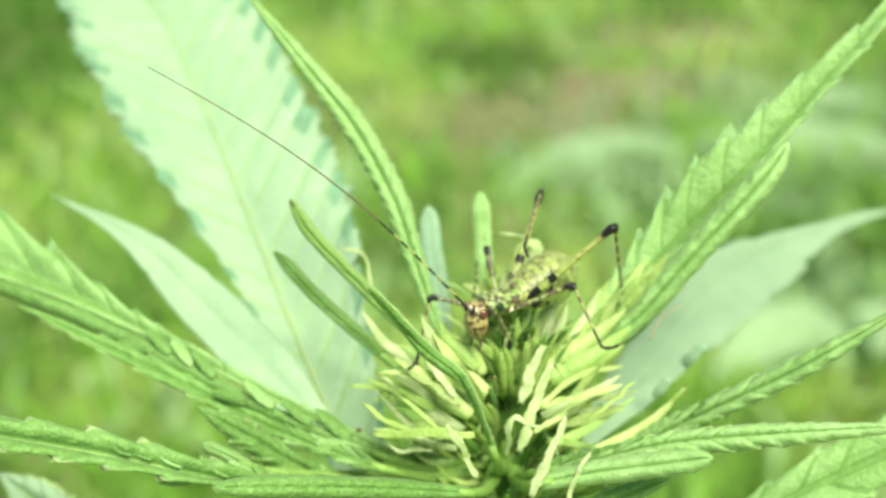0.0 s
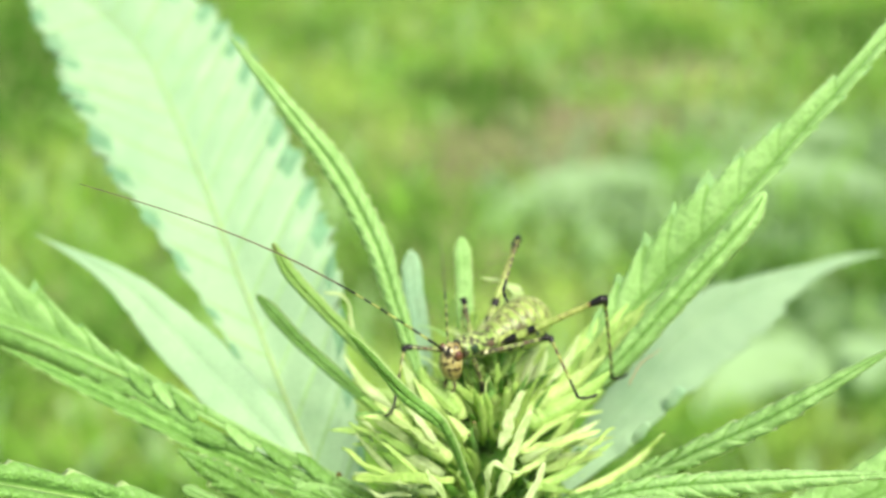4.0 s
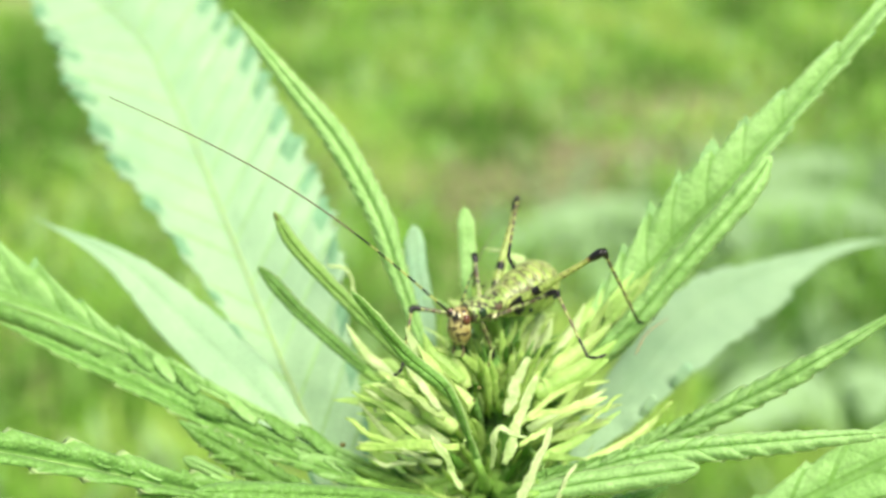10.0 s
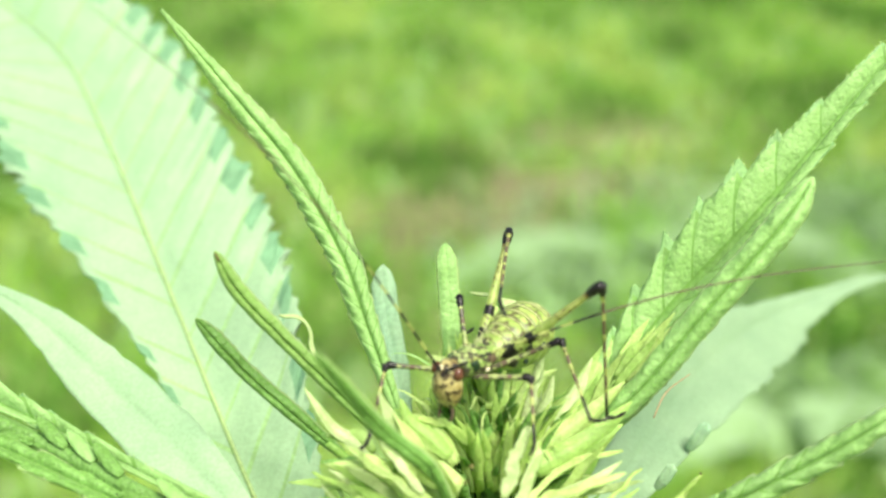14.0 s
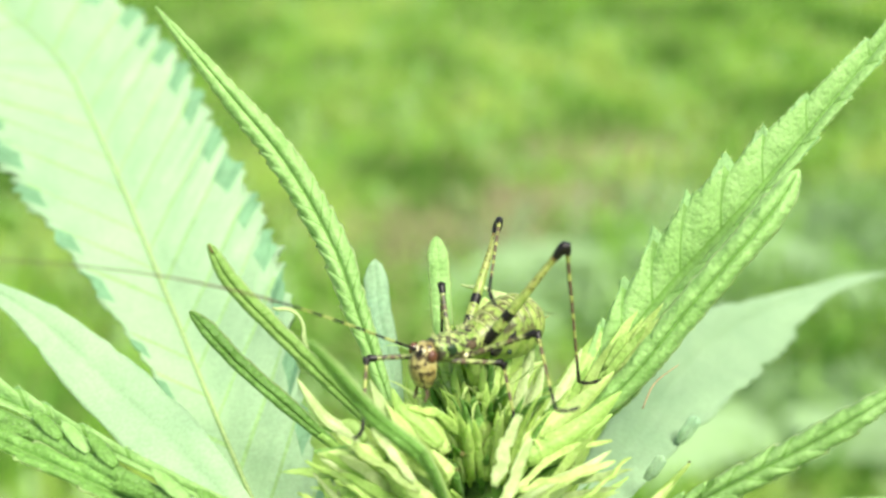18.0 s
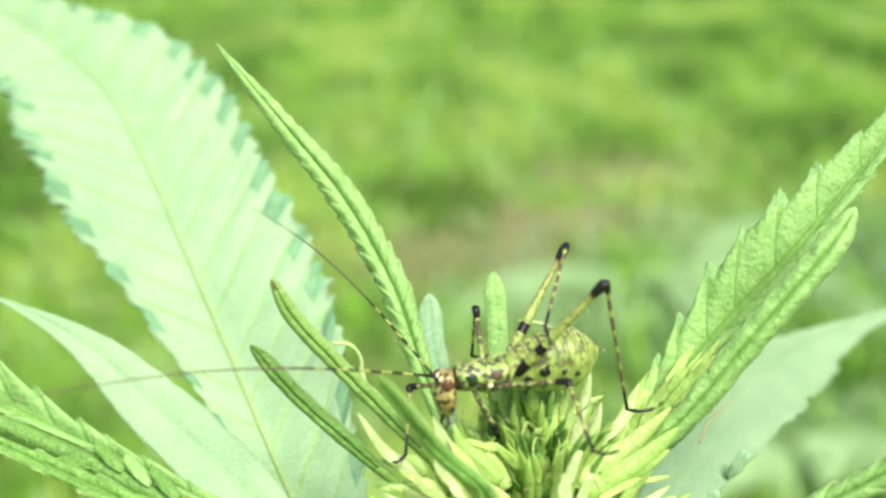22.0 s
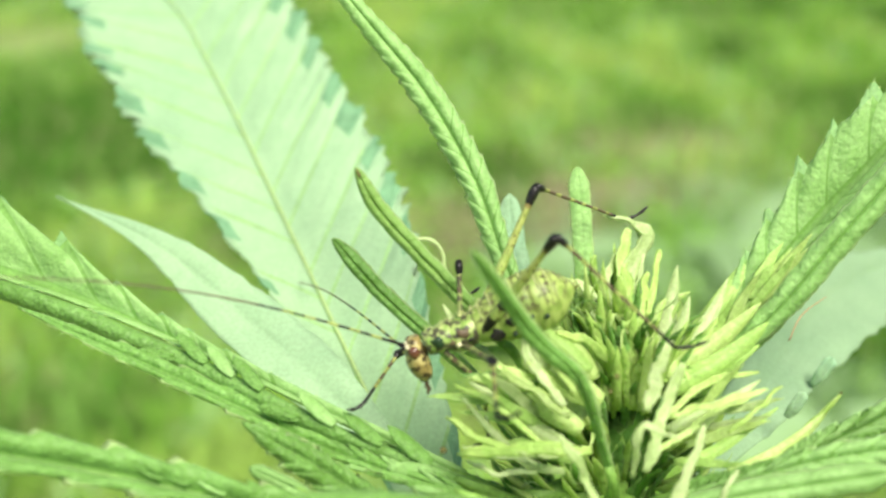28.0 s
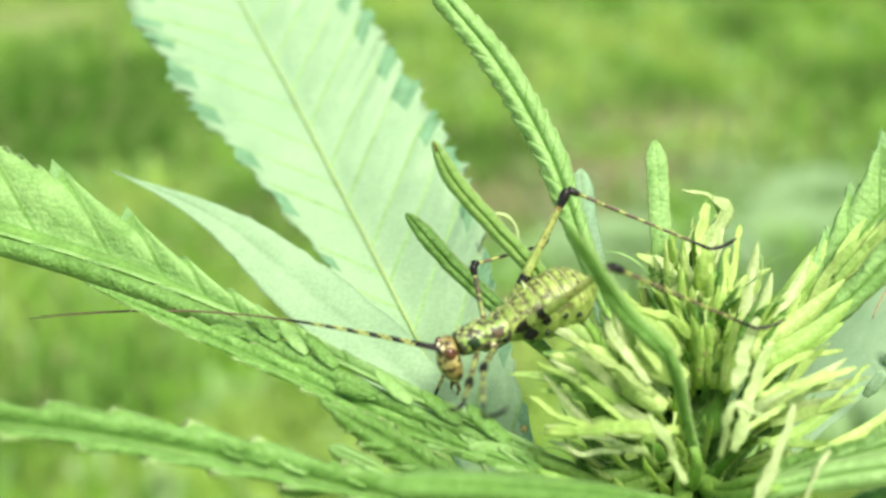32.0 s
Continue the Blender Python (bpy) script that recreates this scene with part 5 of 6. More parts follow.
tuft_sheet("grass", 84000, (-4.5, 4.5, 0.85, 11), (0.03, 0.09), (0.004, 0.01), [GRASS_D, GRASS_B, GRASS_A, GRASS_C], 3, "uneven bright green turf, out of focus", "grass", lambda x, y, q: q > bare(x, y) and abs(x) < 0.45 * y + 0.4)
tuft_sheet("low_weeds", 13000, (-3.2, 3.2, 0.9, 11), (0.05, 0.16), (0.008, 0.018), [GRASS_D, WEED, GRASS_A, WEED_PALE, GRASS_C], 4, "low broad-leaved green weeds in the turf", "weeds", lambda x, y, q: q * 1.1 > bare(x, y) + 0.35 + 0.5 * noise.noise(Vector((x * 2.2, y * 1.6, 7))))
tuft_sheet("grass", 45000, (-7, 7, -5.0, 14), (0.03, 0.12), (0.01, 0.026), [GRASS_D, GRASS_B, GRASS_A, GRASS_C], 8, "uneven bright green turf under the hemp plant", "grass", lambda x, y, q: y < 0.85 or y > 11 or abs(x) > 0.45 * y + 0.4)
tuft_sheet("dry_stalks", 1600, (-0.6, 1.5, 1.8, 4.1), (0.02, 0.05), (0.006, 0.014), [STRAW_DRY], 5, "dry straw lying on bare soil", "straw", lambda x, y, q: q < bare(x, y))
tuft_sheet("cool_weeds", 5000, (0.1, 1.9, 1.7, 3.6), (0.03, 0.07), (0.012, 0.025), [WEED_COOL], 6, "pale green broad-leaved weeds, out of focus", "weeds", lambda x, y, q: q < 0.9 * max(near(x, y, 0.62, 2.35, 0.35, 0.22), near(x, y, 1.15, 2.7, 0.45, 0.3), near(x, y, 0.7, 1.75, 0.22, 0.12)))


def weed_leaf(points, width, parent):
    """A long arching leaf, hollow along its middle, drawn out at both ends. Metres."""
    p, way, _ = curve(points, 25)
    vv, ff = [], []
    for k in range(25):
        u = k / 24
        side = np.cross(way[k], (0.0, -0.6, 0.8))
        side /= np.linalg.norm(side)
        up = np.cross(side, way[k])
        w = width / 2 * math.sin(math.pi * min(0.06 + 0.94 * u, 0.99)) ** 0.7
        for c in range(-3, 4):
            vv.append(p[k] + side * w * c / 3 * (1 + 0.06 * math.sin(k * 1.9 + c)) + up * (0.22 * w * abs(c / 3) + 0.03 * w * math.sin(2.2 * k)))
    for k in range(24):
        for c in range(6):
            a = 7 * k + c
            ff.append((a, a + 1, a + 8, a + 7))
    leaf = child("leaf", mesh("leaf", vv, ff, WEED_COOL), parent)
    v, f = tube([tuple(q) for q in p[::4]], [0.004, 0.003, 0.001], 6)
    child("midrib", mesh("midrib", v, f, WEED_PALE), leaf)


for label, stalks in (
    ("pale blue-green weed with long arching leaves in the turf", [([(0.62, 2.36, 0.0), (0.45, 2.45, 0.039), (0.26, 2.39, 0.039), (0.10, 2.22, 0.022)], 0.10), ([(0.62, 2.36, 0.0), (0.76, 2.47, 0.050), (0.93, 2.39, 0.050), (1.03, 2.17, 0.022)], 0.11), ([(0.62, 2.36, 0.0), (0.61, 2.48, 0.044), (0.64, 2.39, 0.055), (0.63, 2.16, 0.039)], 0.09), ([(0.62, 2.36, 0.0), (0.82, 2.72, 0.039), (0.99, 2.83, 0.044), (1.15, 2.62, 0.022)], 0.09)]),
    ("pale blue-green weed with broad drooping leaves", [([(0.62, 1.56, 0.0), (0.58, 1.59, 0.05), (0.49, 1.56, 0.06), (0.39, 1.47, 0.03)], 0.09), ([(0.62, 1.56, 0.0), (0.72, 1.59, 0.05), (0.81, 1.55, 0.05), (0.86, 1.46, 0.03)], 0.09), ([(0.62, 1.56, 0.0), (0.67, 1.61, 0.06), (0.64, 1.50, 0.06)], 0.08)]),
):
    weed = thing("broad_weed", stalks[0][0][0], label, "weed", "blue-green weeds in the turf")
    for points, width in stalks:
        weed_leaf([tuple(Vector(q) - Vector(stalks[0][0][0])) for q in points], width, weed)

# ---- the nymph's steps: where its head and tail are (mm), and its knees, feet and feelers in its own space ----
BODY = [
    (0, (1.79, -11.46, 1.41), (7.27, -6.49, 1.59)),
    (5, (1.48, -11.36, 1.62), (6.93, -6.35, 1.50)),
    (7, (1.57, -11.33, 1.69), (6.96, -6.26, 1.68)),
    (8, (1.51, -11.39, 1.56), (7.07, -6.52, 1.75)),
    (9, (1.46, -11.38, 1.58), (6.91, -6.37, 1.67)),
    (10, (1.71, -11.34, 1.68), (7.16, -6.34, 1.84)),
    (11, (1.84, -11.31, 1.75), (6.83, -5.84, 1.52)),
    (13, (2.11, -11.08, 1.67), (7.16, -5.67, 1.60)),
    (14, (1.87, -11.01, 1.82), (6.78, -5.47, 1.69)),
    (17, (1.70, -10.64, 2.06), (7.01, -5.49, 1.89)),
    (19, (0.79, -10.45, 1.91), (6.81, -6.16, 1.46)),
    (20, (0.26, -10.49, 1.80), (6.73, -6.92, 2.00)),
    (21, (-0.06, -10.10, 2.10), (6.80, -7.33, 2.03)),
    (22, (-0.49, -10.06, 2.18), (6.56, -7.87, 2.64)),
    (23, (-0.94, -9.89, 2.57), (6.16, -7.81, 2.46)),
    (24, (-1.75, -9.48, 2.89), (5.49, -7.99, 3.06)),
    (25, (-2.09, -9.57, 2.10), (4.80, -6.97, 2.76)),
    (27.5, (-5.67, -10.43, -0.41), (1.25, -10.47, 2.21)),
    (28, (-5.56, -10.74, -1.10), (1.36, -9.84, 1.38)),
    (29, (-6.41, -10.30, -1.31), (0.44, -10.54, 1.46)),
    (30, (-7.09, -10.60, -2.17), (-0.54, -7.58, -0.52)),
    (31, (-7.42, -10.60, -2.40), (-0.81, -7.94, -0.39)),
    (32, (-7.57, -10.60, -2.26), (-0.94, -7.88, -0.42)),
]
LEGS = {
    'RF': [
        (0, (3.94, -2.65, 0.35), (5.61, -1.90, -2.51)),
        (5, (3.89, -2.79, -0.37), (5.89, -1.33, -2.70)),
        (7, (3.80, -2.87, -0.22), (5.77, -1.33, -2.53)),
        (8, (3.97, -2.64, 0.27), (5.97, -1.12, -2.03)),
        (9, (3.98, -2.63, 0.30), (5.99, -1.09, -1.97)),
        (10, (4.05, -2.59, 0.17), (6.14, -1.08, -2.05)),
        (11, (3.98, -2.67, 0.10), (6.17, -1.41, -2.18)),
        (13, (3.87, -2.79, -0.06), (6.41, -1.45, -1.88)),
        (14, (3.84, -2.82, -0.08), (6.10, -1.80, -2.42)),
        (17, (4.17, -2.53, -0.55), (6.35, -1.47, -2.94)),
        (19, (4.40, -2.24, -0.53), (5.61, 0.36, -2.36)),
        (20, (4.02, -2.65, -0.74), (5.11, 0.04, -2.52)),
        (21, (2.62, -3.42, -0.03), (4.09, -1.36, -2.30)),
        (22, (3.86, -2.70, -1.10), (5.02, -0.21, -3.10)),
        (23, (3.06, -2.99, -1.64), (3.88, 0.02, -3.01)),
        (24, (3.25, -2.84, -1.74), (3.90, 0.23, -3.05)),
        (25, (4.21, -0.12, -2.40), (4.44, 3.27, -2.13)),
        (27.5, (4.07, -2.46, -1.20), (4.84, 0.49, -2.69)),
        (28, (3.93, -2.67, -1.01), (5.98, 0.01, -1.40)),
        (29, (4.24, -2.12, -1.46), (5.05, 1.17, -1.21)),
        (30, (1.34, -3.32, -0.03), (3.20, -2.28, -2.67)),
        (31, (1.13, -3.42, -0.75), (3.30, -2.35, -3.14)),
        (32, (1.43, -3.35, -1.58), (3.87, -2.52, -3.80)),
    ],
    'LF': [
        (0, (0.86, 0.25, -2.61), (1.45, -0.47, -5.45)),
        (5, (0.86, 0.25, -2.61), (1.45, -0.47, -5.45)),
        (7, (0.86, 0.25, -2.61), (1.45, -0.47, -5.45)),
        (8, (0.86, 0.25, -2.61), (1.45, -0.47, -5.45)),
        (9, (0.86, 0.25, -2.61), (1.45, -0.47, -5.45)),
        (10, (0.86, 0.25, -2.61), (1.45, -0.47, -5.45)),
        (11, (0.86, 0.25, -2.61), (1.45, -0.47, -5.45)),
        (13, (0.50, 2.49, -0.35), (2.57, 4.04, -1.87)),
        (14, (0.50, 2.49, -0.26), (2.17, 3.92, -2.29)),
        (17, (0.90, 2.71, -0.37), (3.06, 4.75, -0.80)),
        (18, (-0.33, 1.50, -0.66), (0.08, 2.96, -3.37)),
        (19, (0.86, 0.25, -2.61), (1.45, -0.47, -5.45)),
        (20, (0.86, 0.25, -2.61), (1.45, -0.47, -5.45)),
        (21, (0.86, 0.25, -2.61), (1.45, -0.47, -5.45)),
        (22, (0.86, 0.25, -2.61), (1.45, -0.47, -5.45)),
        (23, (0.86, 0.25, -2.61), (1.45, -0.47, -5.45)),
        (24, (0.86, 0.25, -2.61), (1.45, -0.47, -5.45)),
        (25, (0.86, 0.25, -2.61), (1.45, -0.47, -5.45)),
        (27.5, (0.86, 0.25, -2.61), (1.45, -0.47, -5.45)),
        (28, (0.86, 0.25, -2.61), (1.45, -0.47, -5.45)),
        (29, (0.86, 0.25, -2.61), (1.45, -0.47, -5.45)),
        (29.5, (2.76, 2.76, -0.18), (2.81, 0.91, -2.55)),
        (30, (3.59, 2.18, -0.08), (4.62, 4.87, 0.75)),
        (31, (3.10, 2.51, 0.08), (4.56, 5.02, 0.87)),
        (32, (3.27, 2.47, -0.36), (4.48, 5.06, 0.57)),
    ],
    'RM': [
        (0, (-0.09, -2.51, 1.89), (-1.07, -3.35, -0.81)),
        (5, (-0.59, -2.91, 1.04), (-1.31, -3.73, -1.76)),
        (7, (-0.25, -2.69, 1.62), (-1.30, -3.42, -1.10)),
        (8, (-0.50, -2.26, 1.86), (-1.59, -3.50, -0.65)),
        (9, (-0.49, -2.24, 1.89), (-1.57, -3.51, -0.60)),
        (10, (-0.27, -2.28, 1.99), (-1.27, -3.41, -0.61)),
        (11, (-0.19, -2.25, 2.05), (-1.63, -3.35, -0.34)),
        (13, (-0.06, -2.19, 2.16), (-1.44, -3.05, -0.36)),
        (14, (-0.42, -2.15, 2.00), (-1.93, -3.08, -0.42)),
        (17, (-0.58, -2.71, 1.34), (-1.70, -3.61, -1.30)),
        (19, (0.51, -1.86, 2.51), (-0.30, -2.73, -0.25)),
        (20, (0.65, -1.59, 2.64), (-0.21, -3.02, 0.14)),
        (21, (0.72, -1.59, 2.65), (0.10, -2.93, 0.04)),
        (22, (0.72, -1.96, 2.48), (0.63, -3.02, -0.32)),
        (23, (0.72, -1.49, 2.68), (0.14, -3.06, 0.19)),
        (24, (0.63, -1.41, 2.70), (0.27, -3.47, 0.54)),
        (25, (-0.49, -3.07, 0.84), (-1.29, -4.54, -1.65)),
        (27.5, (2.19, -3.44, 0.05), (2.74, -5.14, -2.36)),
        (28, (-0.09, -1.57, 2.46), (0.21, -3.53, 0.21)),
        (29, (0.41, -2.53, 2.05), (0.98, -4.21, -0.37)),
        (30, (-0.02, -1.55, 2.07), (-2.46, -2.94, 1.00)),
        (31, (-0.17, -1.60, 2.12), (-2.49, -3.18, 1.04)),
        (32, (0.40, -1.81, 2.19), (-2.57, -2.08, 1.97)),
    ],
    'LM': [
        (0, (-1.59, 2.46, 0.97), (-0.47, 5.55, -1.13)),
        (5, (-1.52, 2.75, 0.56), (-0.28, 5.96, -1.28)),
        (7, (-1.53, 2.58, 0.87), (-0.72, 5.61, -1.44)),
        (8, (-1.55, 2.48, 1.00), (-0.64, 5.59, -1.18)),
        (9, (-1.55, 2.50, 0.96), (-0.67, 5.58, -1.27)),
        (10, (-1.55, 2.51, 0.96), (-0.92, 5.33, -1.66)),
        (11, (-0.51, 3.10, 1.44), (0.66, 6.09, -0.79)),
        (13, (-0.32, 3.06, 1.64), (1.04, 5.74, -0.84)),
        (14, (-1.16, 2.87, 1.04), (0.43, 5.51, -1.35)),
        (17, (-0.19, 3.31, 1.36), (1.32, 6.32, -0.62)),
        (19, (-0.94, 3.03, 1.09), (0.94, 5.55, -1.21)),
        (20, (-1.85, 2.26, 0.66), (-0.32, 5.15, -1.46)),
        (21, (-1.94, 2.16, 0.56), (-0.97, 5.34, -1.48)),
        (22, (-1.55, 2.80, 0.35), (-0.95, 6.33, -1.18)),
        (23, (-2.15, 2.03, -0.40), (-1.95, 5.63, -1.91)),
        (24, (0.58, 3.94, -0.82), (2.94, 7.04, -0.56)),
        (25, (1.08, 3.98, 0.04), (3.80, 6.76, 0.32)),
        (27.5, (-0.15, 3.79, -0.64), (0.31, 7.60, -1.34)),
        (28, (0.20, 3.88, 0.07), (0.91, 7.70, -0.30)),
        (29, (-1.15, 3.26, -0.16), (-1.03, 7.13, -0.58)),
        (30, (3.28, 3.09, -0.07), (5.03, 6.15, 1.59)),
        (31, (2.44, 2.96, 1.37), (4.33, 6.32, 0.80)),
        (32, (2.72, 3.25, 0.58), (4.34, 6.77, 0.85)),
    ],
    'RH': [
        (0, (-4.60, -2.79, 3.82), (0.86, 1.26, 3.61)),
        (5, (-4.62, -2.76, 3.81), (0.77, 1.38, 3.51)),
        (7, (-4.54, -2.67, 3.96), (0.84, 1.46, 3.38)),
        (8, (-4.49, -2.91, 3.89), (0.68, 1.51, 3.57)),
        (9, (-4.47, -2.87, 3.93), (0.68, 1.56, 3.55)),
        (10, (-4.31, -2.96, 4.06), (0.88, 1.38, 3.33)),
        (11, (-4.28, -2.82, 4.16), (0.98, 1.40, 3.28)),
        (13, (-4.08, -2.84, 4.34), (1.38, 1.06, 3.28)),
        (14, (-4.50, -2.39, 4.12), (1.19, 1.20, 3.16)),
        (17, (-4.53, -3.32, 3.56), (0.71, 0.94, 2.76)),
        (19, (-3.67, -2.17, 4.95), (1.14, 2.35, 3.31)),
        (20, (-3.62, -2.30, 4.95), (0.68, 2.80, 3.63)),
        (21, (-3.18, -1.79, 5.38), (0.59, 3.62, 3.71)),
        (22, (-4.09, -2.47, 4.51), (-0.42, 3.11, 3.23)),
        (23, (-3.94, -1.89, 4.82), (-0.48, 3.73, 3.20)),
        (24, (-3.41, -2.44, 5.05), (-1.60, 3.79, 3.03)),
        (25, (-3.90, -2.48, 4.67), (-6.38, -5.15, -1.08)),
        (27.5, (-4.34, -2.01, 4.43), (-7.49, -5.69, -0.34)),
        (28, (-4.43, -1.66, 4.44), (-8.30, -5.14, 0.06)),
        (29, (-4.78, -1.89, 4.00), (-8.44, -5.86, -0.14)),
        (30, (-3.62, -1.19, 4.78), (-8.03, 3.09, 1.86)),
        (31, (-4.08, -1.29, 4.45), (-8.90, 1.96, 0.92)),
        (32, (-4.26, -1.00, 4.31), (-9.16, 1.97, 0.66)),
    ],
    'LH': [
        (0, (-3.30, 3.71, 4.20), (-6.34, 1.97, -1.63)),
        (5, (-3.14, 5.02, 3.01), (-5.82, 3.95, -3.15)),
        (7, (-2.62, 5.18, 3.27), (-5.19, 4.14, -2.94)),
        (8, (-2.34, 4.94, 3.77), (-6.56, 4.14, -1.50)),
        (9, (-2.40, 4.97, 3.69), (-6.62, 4.13, -1.58)),
        (10, (-2.25, 5.02, 3.72), (-6.24, 4.39, -1.74)),
        (11, (-1.39, 5.13, 4.02), (-5.86, 5.08, -1.11)),
        (13, (-0.78, 4.99, 4.33), (-5.12, 5.78, -0.84)),
        (14, (-0.63, 5.06, 4.29), (-2.04, 4.88, -2.36)),
        (17, (-0.88, 3.78, 5.25), (-1.97, 3.96, -1.46)),
        (19, (-2.27, 3.47, 4.99), (-3.91, 3.57, -1.61)),
        (20, (-3.19, 2.68, 4.85), (-4.16, 2.49, -1.87)),
        (21, (-4.31, 1.66, 4.27), (-5.21, 1.01, -2.44)),
        (22, (-3.31, 2.99, 4.63), (-4.73, 2.17, -1.97)),
        (23, (-4.06, 3.24, 3.83), (-2.99, 3.87, -2.86)),
        (24, (-4.90, 2.36, 3.31), (-3.23, 4.85, -2.80)),
        (25, (-2.79, 4.34, 4.06), (-2.30, 5.92, -2.53)),
        (27.5, (-4.72, 2.77, 3.33), (-7.13, 3.42, -2.99)),
        (28, (-3.98, 3.25, 3.90), (-6.96, 4.40, -2.10)),
        (29, (-4.91, 2.69, 3.09), (-8.01, 2.73, -2.96)),
        (30, (-2.70, 4.07, 3.95), (-7.21, 6.89, -0.30)),
        (31, (-2.99, 4.33, 3.49), (-7.79, 6.66, -0.73)),
        (32, (-2.90, 4.62, 3.26), (-7.91, 6.60, -0.88)),
    ],
}
FEELERS = {
    'R': [
        (0, (0.565, -0.489, 0.664)),
        (1, (0.559, -0.487, 0.671)),
        (2, (0.542, -0.478, 0.692)),
        (2.5, (0.532, -0.501, 0.683)),
        (4.5, (0.744, -0.505, 0.437)),
        (5, (0.947, 0.202, 0.248)),
        (6, (0.846, 0.471, 0.250)),
        (7, (0.795, 0.558, 0.237)),
        (8, (0.854, 0.479, 0.200)),
        (8.5, (0.856, -0.168, 0.490)),
        (9, (0.873, -0.424, 0.241)),
        (9.5, (0.837, -0.025, 0.547)),
        (10, (0.632, -0.485, 0.605)),
        (10.5, (0.562, -0.462, 0.686)),
        (11, (0.832, -0.085, 0.548)),
        (12, (0.718, -0.395, 0.573)),
        (13, (0.548, -0.412, 0.728)),
        (14, (0.511, -0.400, 0.761)),
        (14.5, (0.529, -0.474, 0.704)),
        (16.5, (0.604, -0.472, 0.642)),
        (17, (0.624, -0.462, 0.630)),
        (17.5, (0.699, -0.450, 0.556)),
        (18, (0.908, -0.284, 0.309)),
        (18.5, (0.993, -0.114, -0.029)),
        (19, (0.941, 0.173, -0.291)),
        (19.5, (0.910, 0.324, -0.260)),
        (20, (0.846, 0.426, -0.321)),
        (20.5, (0.900, 0.426, -0.091)),
        (21, (0.957, 0.268, -0.113)),
        (21.5, (0.979, 0.201, -0.020)),
        (22, (0.981, 0.102, 0.166)),
        (22.5, (0.987, 0.115, 0.108)),
        (23, (0.983, 0.136, 0.120)),
        (23.5, (0.950, 0.312, 0.015)),
        (24, (0.950, 0.312, 0.012)),
        (24.5, (0.977, 0.128, 0.168)),
        (25, (0.943, 0.328, -0.056)),
        (25.5, (0.927, 0.107, 0.359)),
        (27.5, (0.817, 0.361, 0.450)),
        (28, (0.800, 0.173, 0.574)),
        (28.3, (0.829, 0.250, 0.500)),
        (28.6, (0.760, 0.232, 0.608)),
        (29, (0.842, 0.402, 0.360)),
        (29.2, (0.912, 0.319, 0.256)),
        (29.5, (0.959, 0.282, 0.028)),
        (30, (0.920, 0.285, -0.272)),
        (30.4, (0.755, 0.503, -0.422)),
        (31, (0.942, 0.302, -0.148)),
        (31.4, (0.982, 0.184, -0.035)),
        (31.8, (0.959, 0.243, -0.147)),
        (32, (0.770, -0.620, 0.150)),
    ],
    'L': [
        (0, (-0.696, -0.691, -0.197)),
        (5, (-0.655, -0.753, -0.061)),
        (9, (-0.545, -0.771, -0.330)),
        (10, (-0.799, -0.592, -0.104)),
        (11, (-0.923, -0.301, 0.242)),
        (12, (-0.592, 0.804, -0.051)),
        (13, (-0.759, 0.627, 0.177)),
        (14, (-0.687, 0.691, 0.224)),
        (16.5, (-0.976, -0.193, -0.102)),
        (17, (-0.973, -0.178, -0.145)),
        (18, (-0.899, -0.372, -0.232)),
        (19, (-0.570, -0.810, -0.139)),
        (19.5, (-0.544, -0.838, 0.047)),
        (20, (-0.055, -0.983, 0.177)),
        (21, (0.184, -0.774, -0.606)),
        (21.5, (0.541, -0.821, 0.183)),
        (22, (0.185, -0.970, 0.158)),
        (22.5, (0.375, -0.924, 0.066)),
        (23, (0.724, -0.676, 0.138)),
        (23.5, (0.755, -0.611, -0.238)),
        (24, (0.593, -0.499, -0.632)),
        (24.5, (0.178, -0.720, -0.671)),
        (25, (0.201, -0.757, -0.622)),
        (25.5, (0.333, -0.795, -0.507)),
        (27.5, (0.411, -0.776, 0.478)),
        (28, (0.280, -0.955, -0.098)),
        (29, (0.110, -0.768, -0.631)),
        (29.5, (0.091, -0.959, -0.269)),
        (30, (0.288, -0.957, -0.037)),
        (30.4, (-0.334, -0.894, 0.298)),
        (31, (-0.577, -0.810, -0.100)),
        (31.4, (-0.227, -0.969, -0.095)),
        (31.8, (0.745, -0.645, 0.171)),
        (32, (0.742, -0.656, 0.139)),
    ],
}

HEAD_X = 3.0


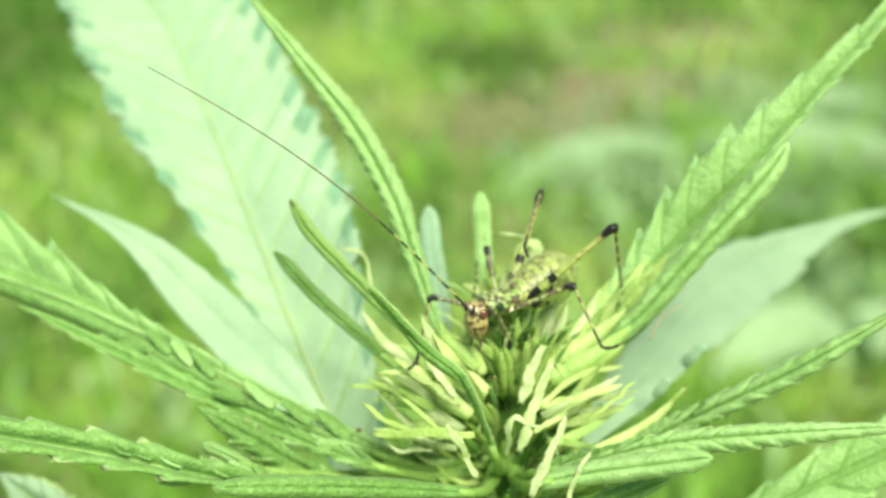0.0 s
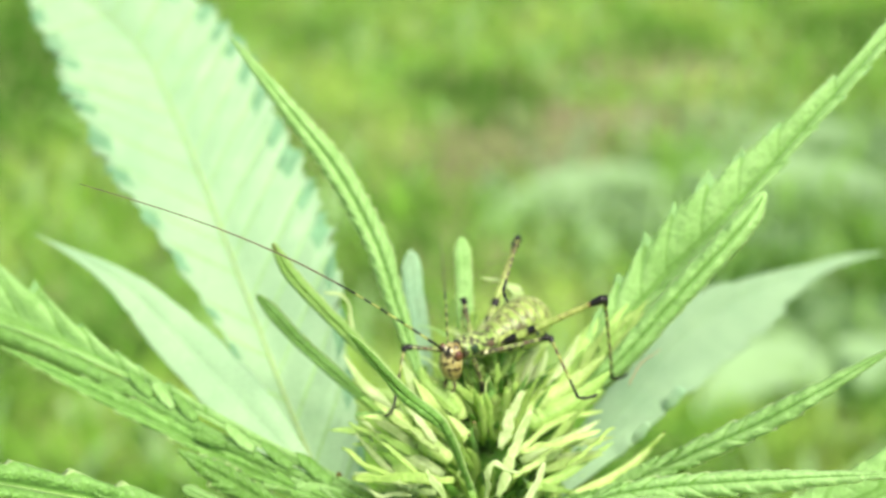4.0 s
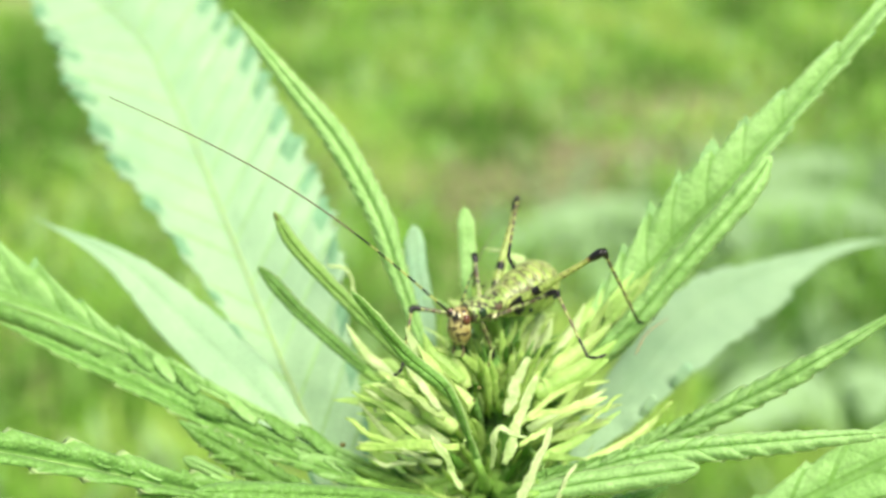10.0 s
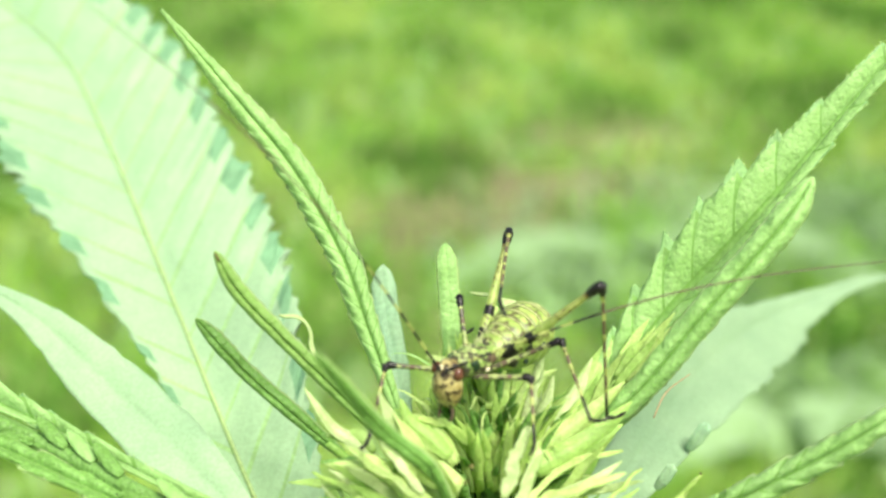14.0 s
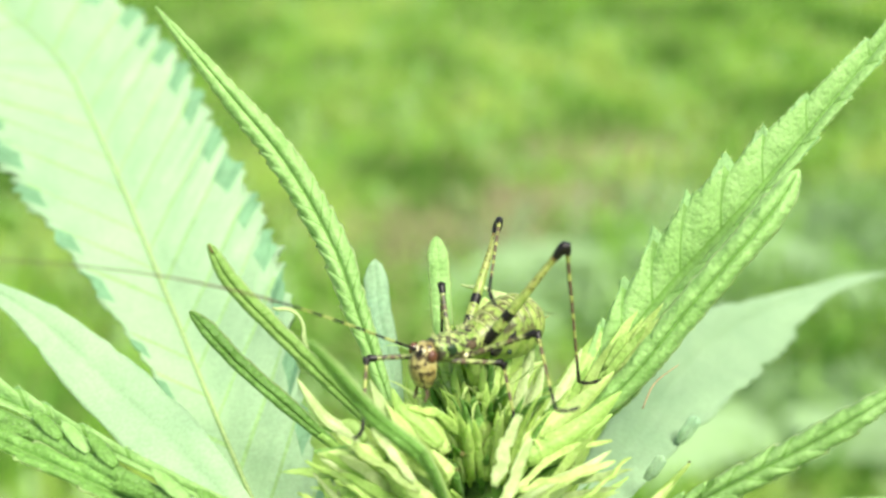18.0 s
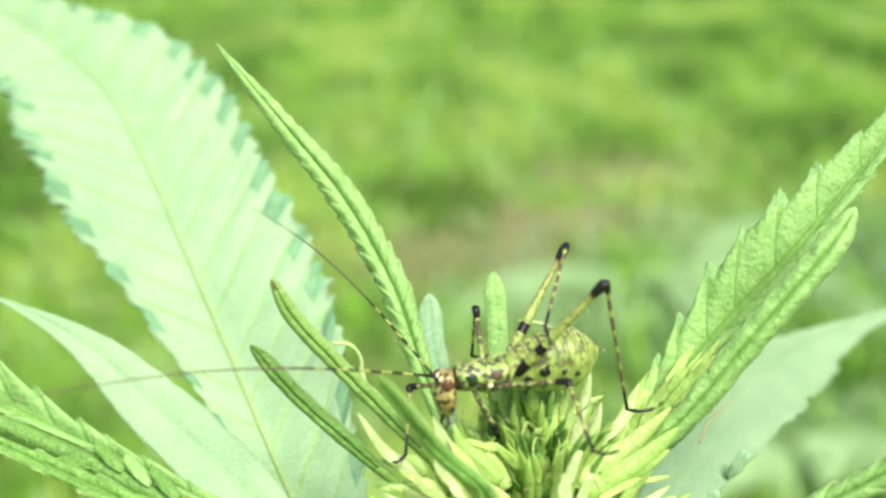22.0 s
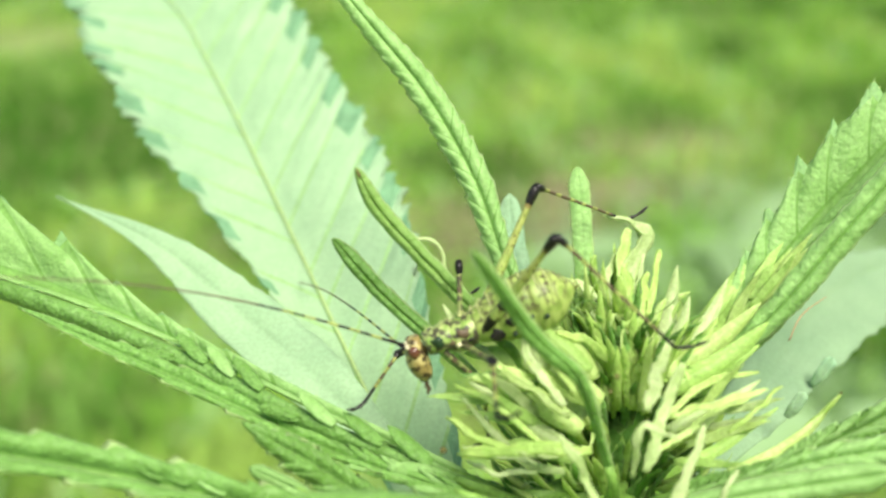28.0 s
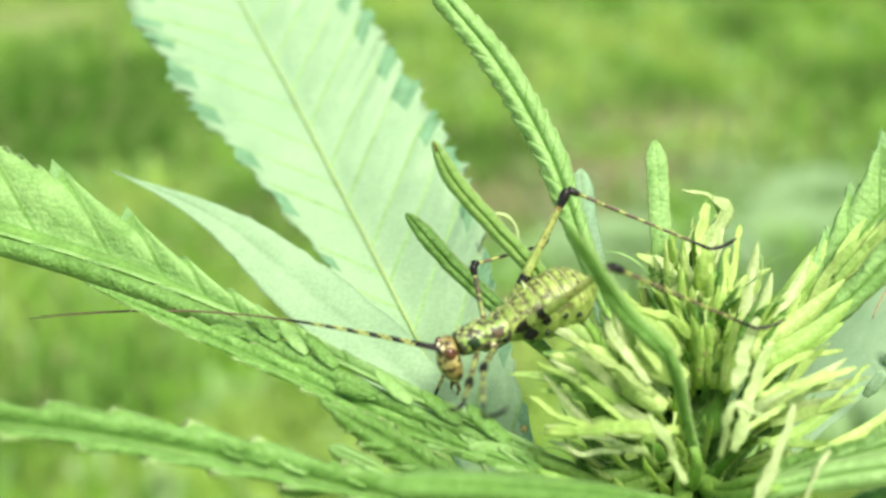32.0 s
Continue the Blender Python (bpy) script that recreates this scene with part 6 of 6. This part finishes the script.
def frame_of(head_at, tail_at):
    x = (head_at - tail_at).normalized()
    y = Vector((0, 0, 1)).cross(x).normalized()
    m = Matrix((x, y, x.cross(y))).transposed().to_4x4()
    return Matrix.Translation(mm(head_at - x * HEAD_X)) @ m


def reach(start, to, roll=(0, 0, 1)):
    """The pose of a piece that begins at start (mm) and points to another place."""
    x = (to - start).normalized()
    y = Vector(roll).cross(x)
    y = y.normalized() if y.length > 0.05 else Vector((0, 1, 0)).cross(x).cross(x).normalized()
    m = Matrix((x, y, x.cross(y))).transposed().to_4x4()
    return Matrix.Translation(start / 1000) @ m


def between(rows, t):
    """Values at a time, gliding from row to row."""
    if t <= rows[0][0]:
        return [Vector(v) for v in rows[0][1:]]
    for a, b in zip(rows, rows[1:]):
        if t <= b[0]:
            u = (t - a[0]) / (b[0] - a[0])
            u = u * u * (3 - 2 * u)
            return [Vector(p).lerp(Vector(q), u) for p, q in zip(a[1:], b[1:])]
    return [Vector(v) for v in rows[-1][1:]]


def motions():
    times = [k * 0.25 for k in range(129)]
    walk(nymph, [(t, frame_of(*between(BODY, t))) for t in times])
    for key, rows in LEGS.items():
        hip = Vector(HIPS[key])
        thigh, shin, foot = [], [], []
        for t in times:
            knee, toe = between(rows, t)
            knee = hip + (knee - hip).normalized() * THIGH[key]
            toe = knee + (toe - knee).normalized() * SHIN[key]
            ahead = (toe - knee).normalized()
            if key == "RH":
                turn = min(max((t - 24.5) / 1.5, 0), 1)
                tip = toe + ahead * (0.9 - 0.5 * turn) + Vector((-0.3, 0.05, 0.0)).lerp(Vector((-0.75, 0.1, 0.35)), turn)
            else:
                tip = toe + ahead * 0.3 + Vector((0.45 if key[1] == "F" else -0.75, 0.1, 0.18))
            thigh.append((t, reach(hip, knee)))
            shin.append((t, reach(knee, toe)))
            foot.append((t, reach(toe, tip)))
        walk(femora[key], thigh)
        walk(tibiae[key], shin)
        walk(tarsi[key], foot)
    for key, rows in FEELERS.items():
        base = Vector((3.5, 0.2 if key == "L" else -0.2, 0.4))
        walk(feelers[key], [(t, reach(base, base + between(rows, t)[0])) for t in times])


motions()
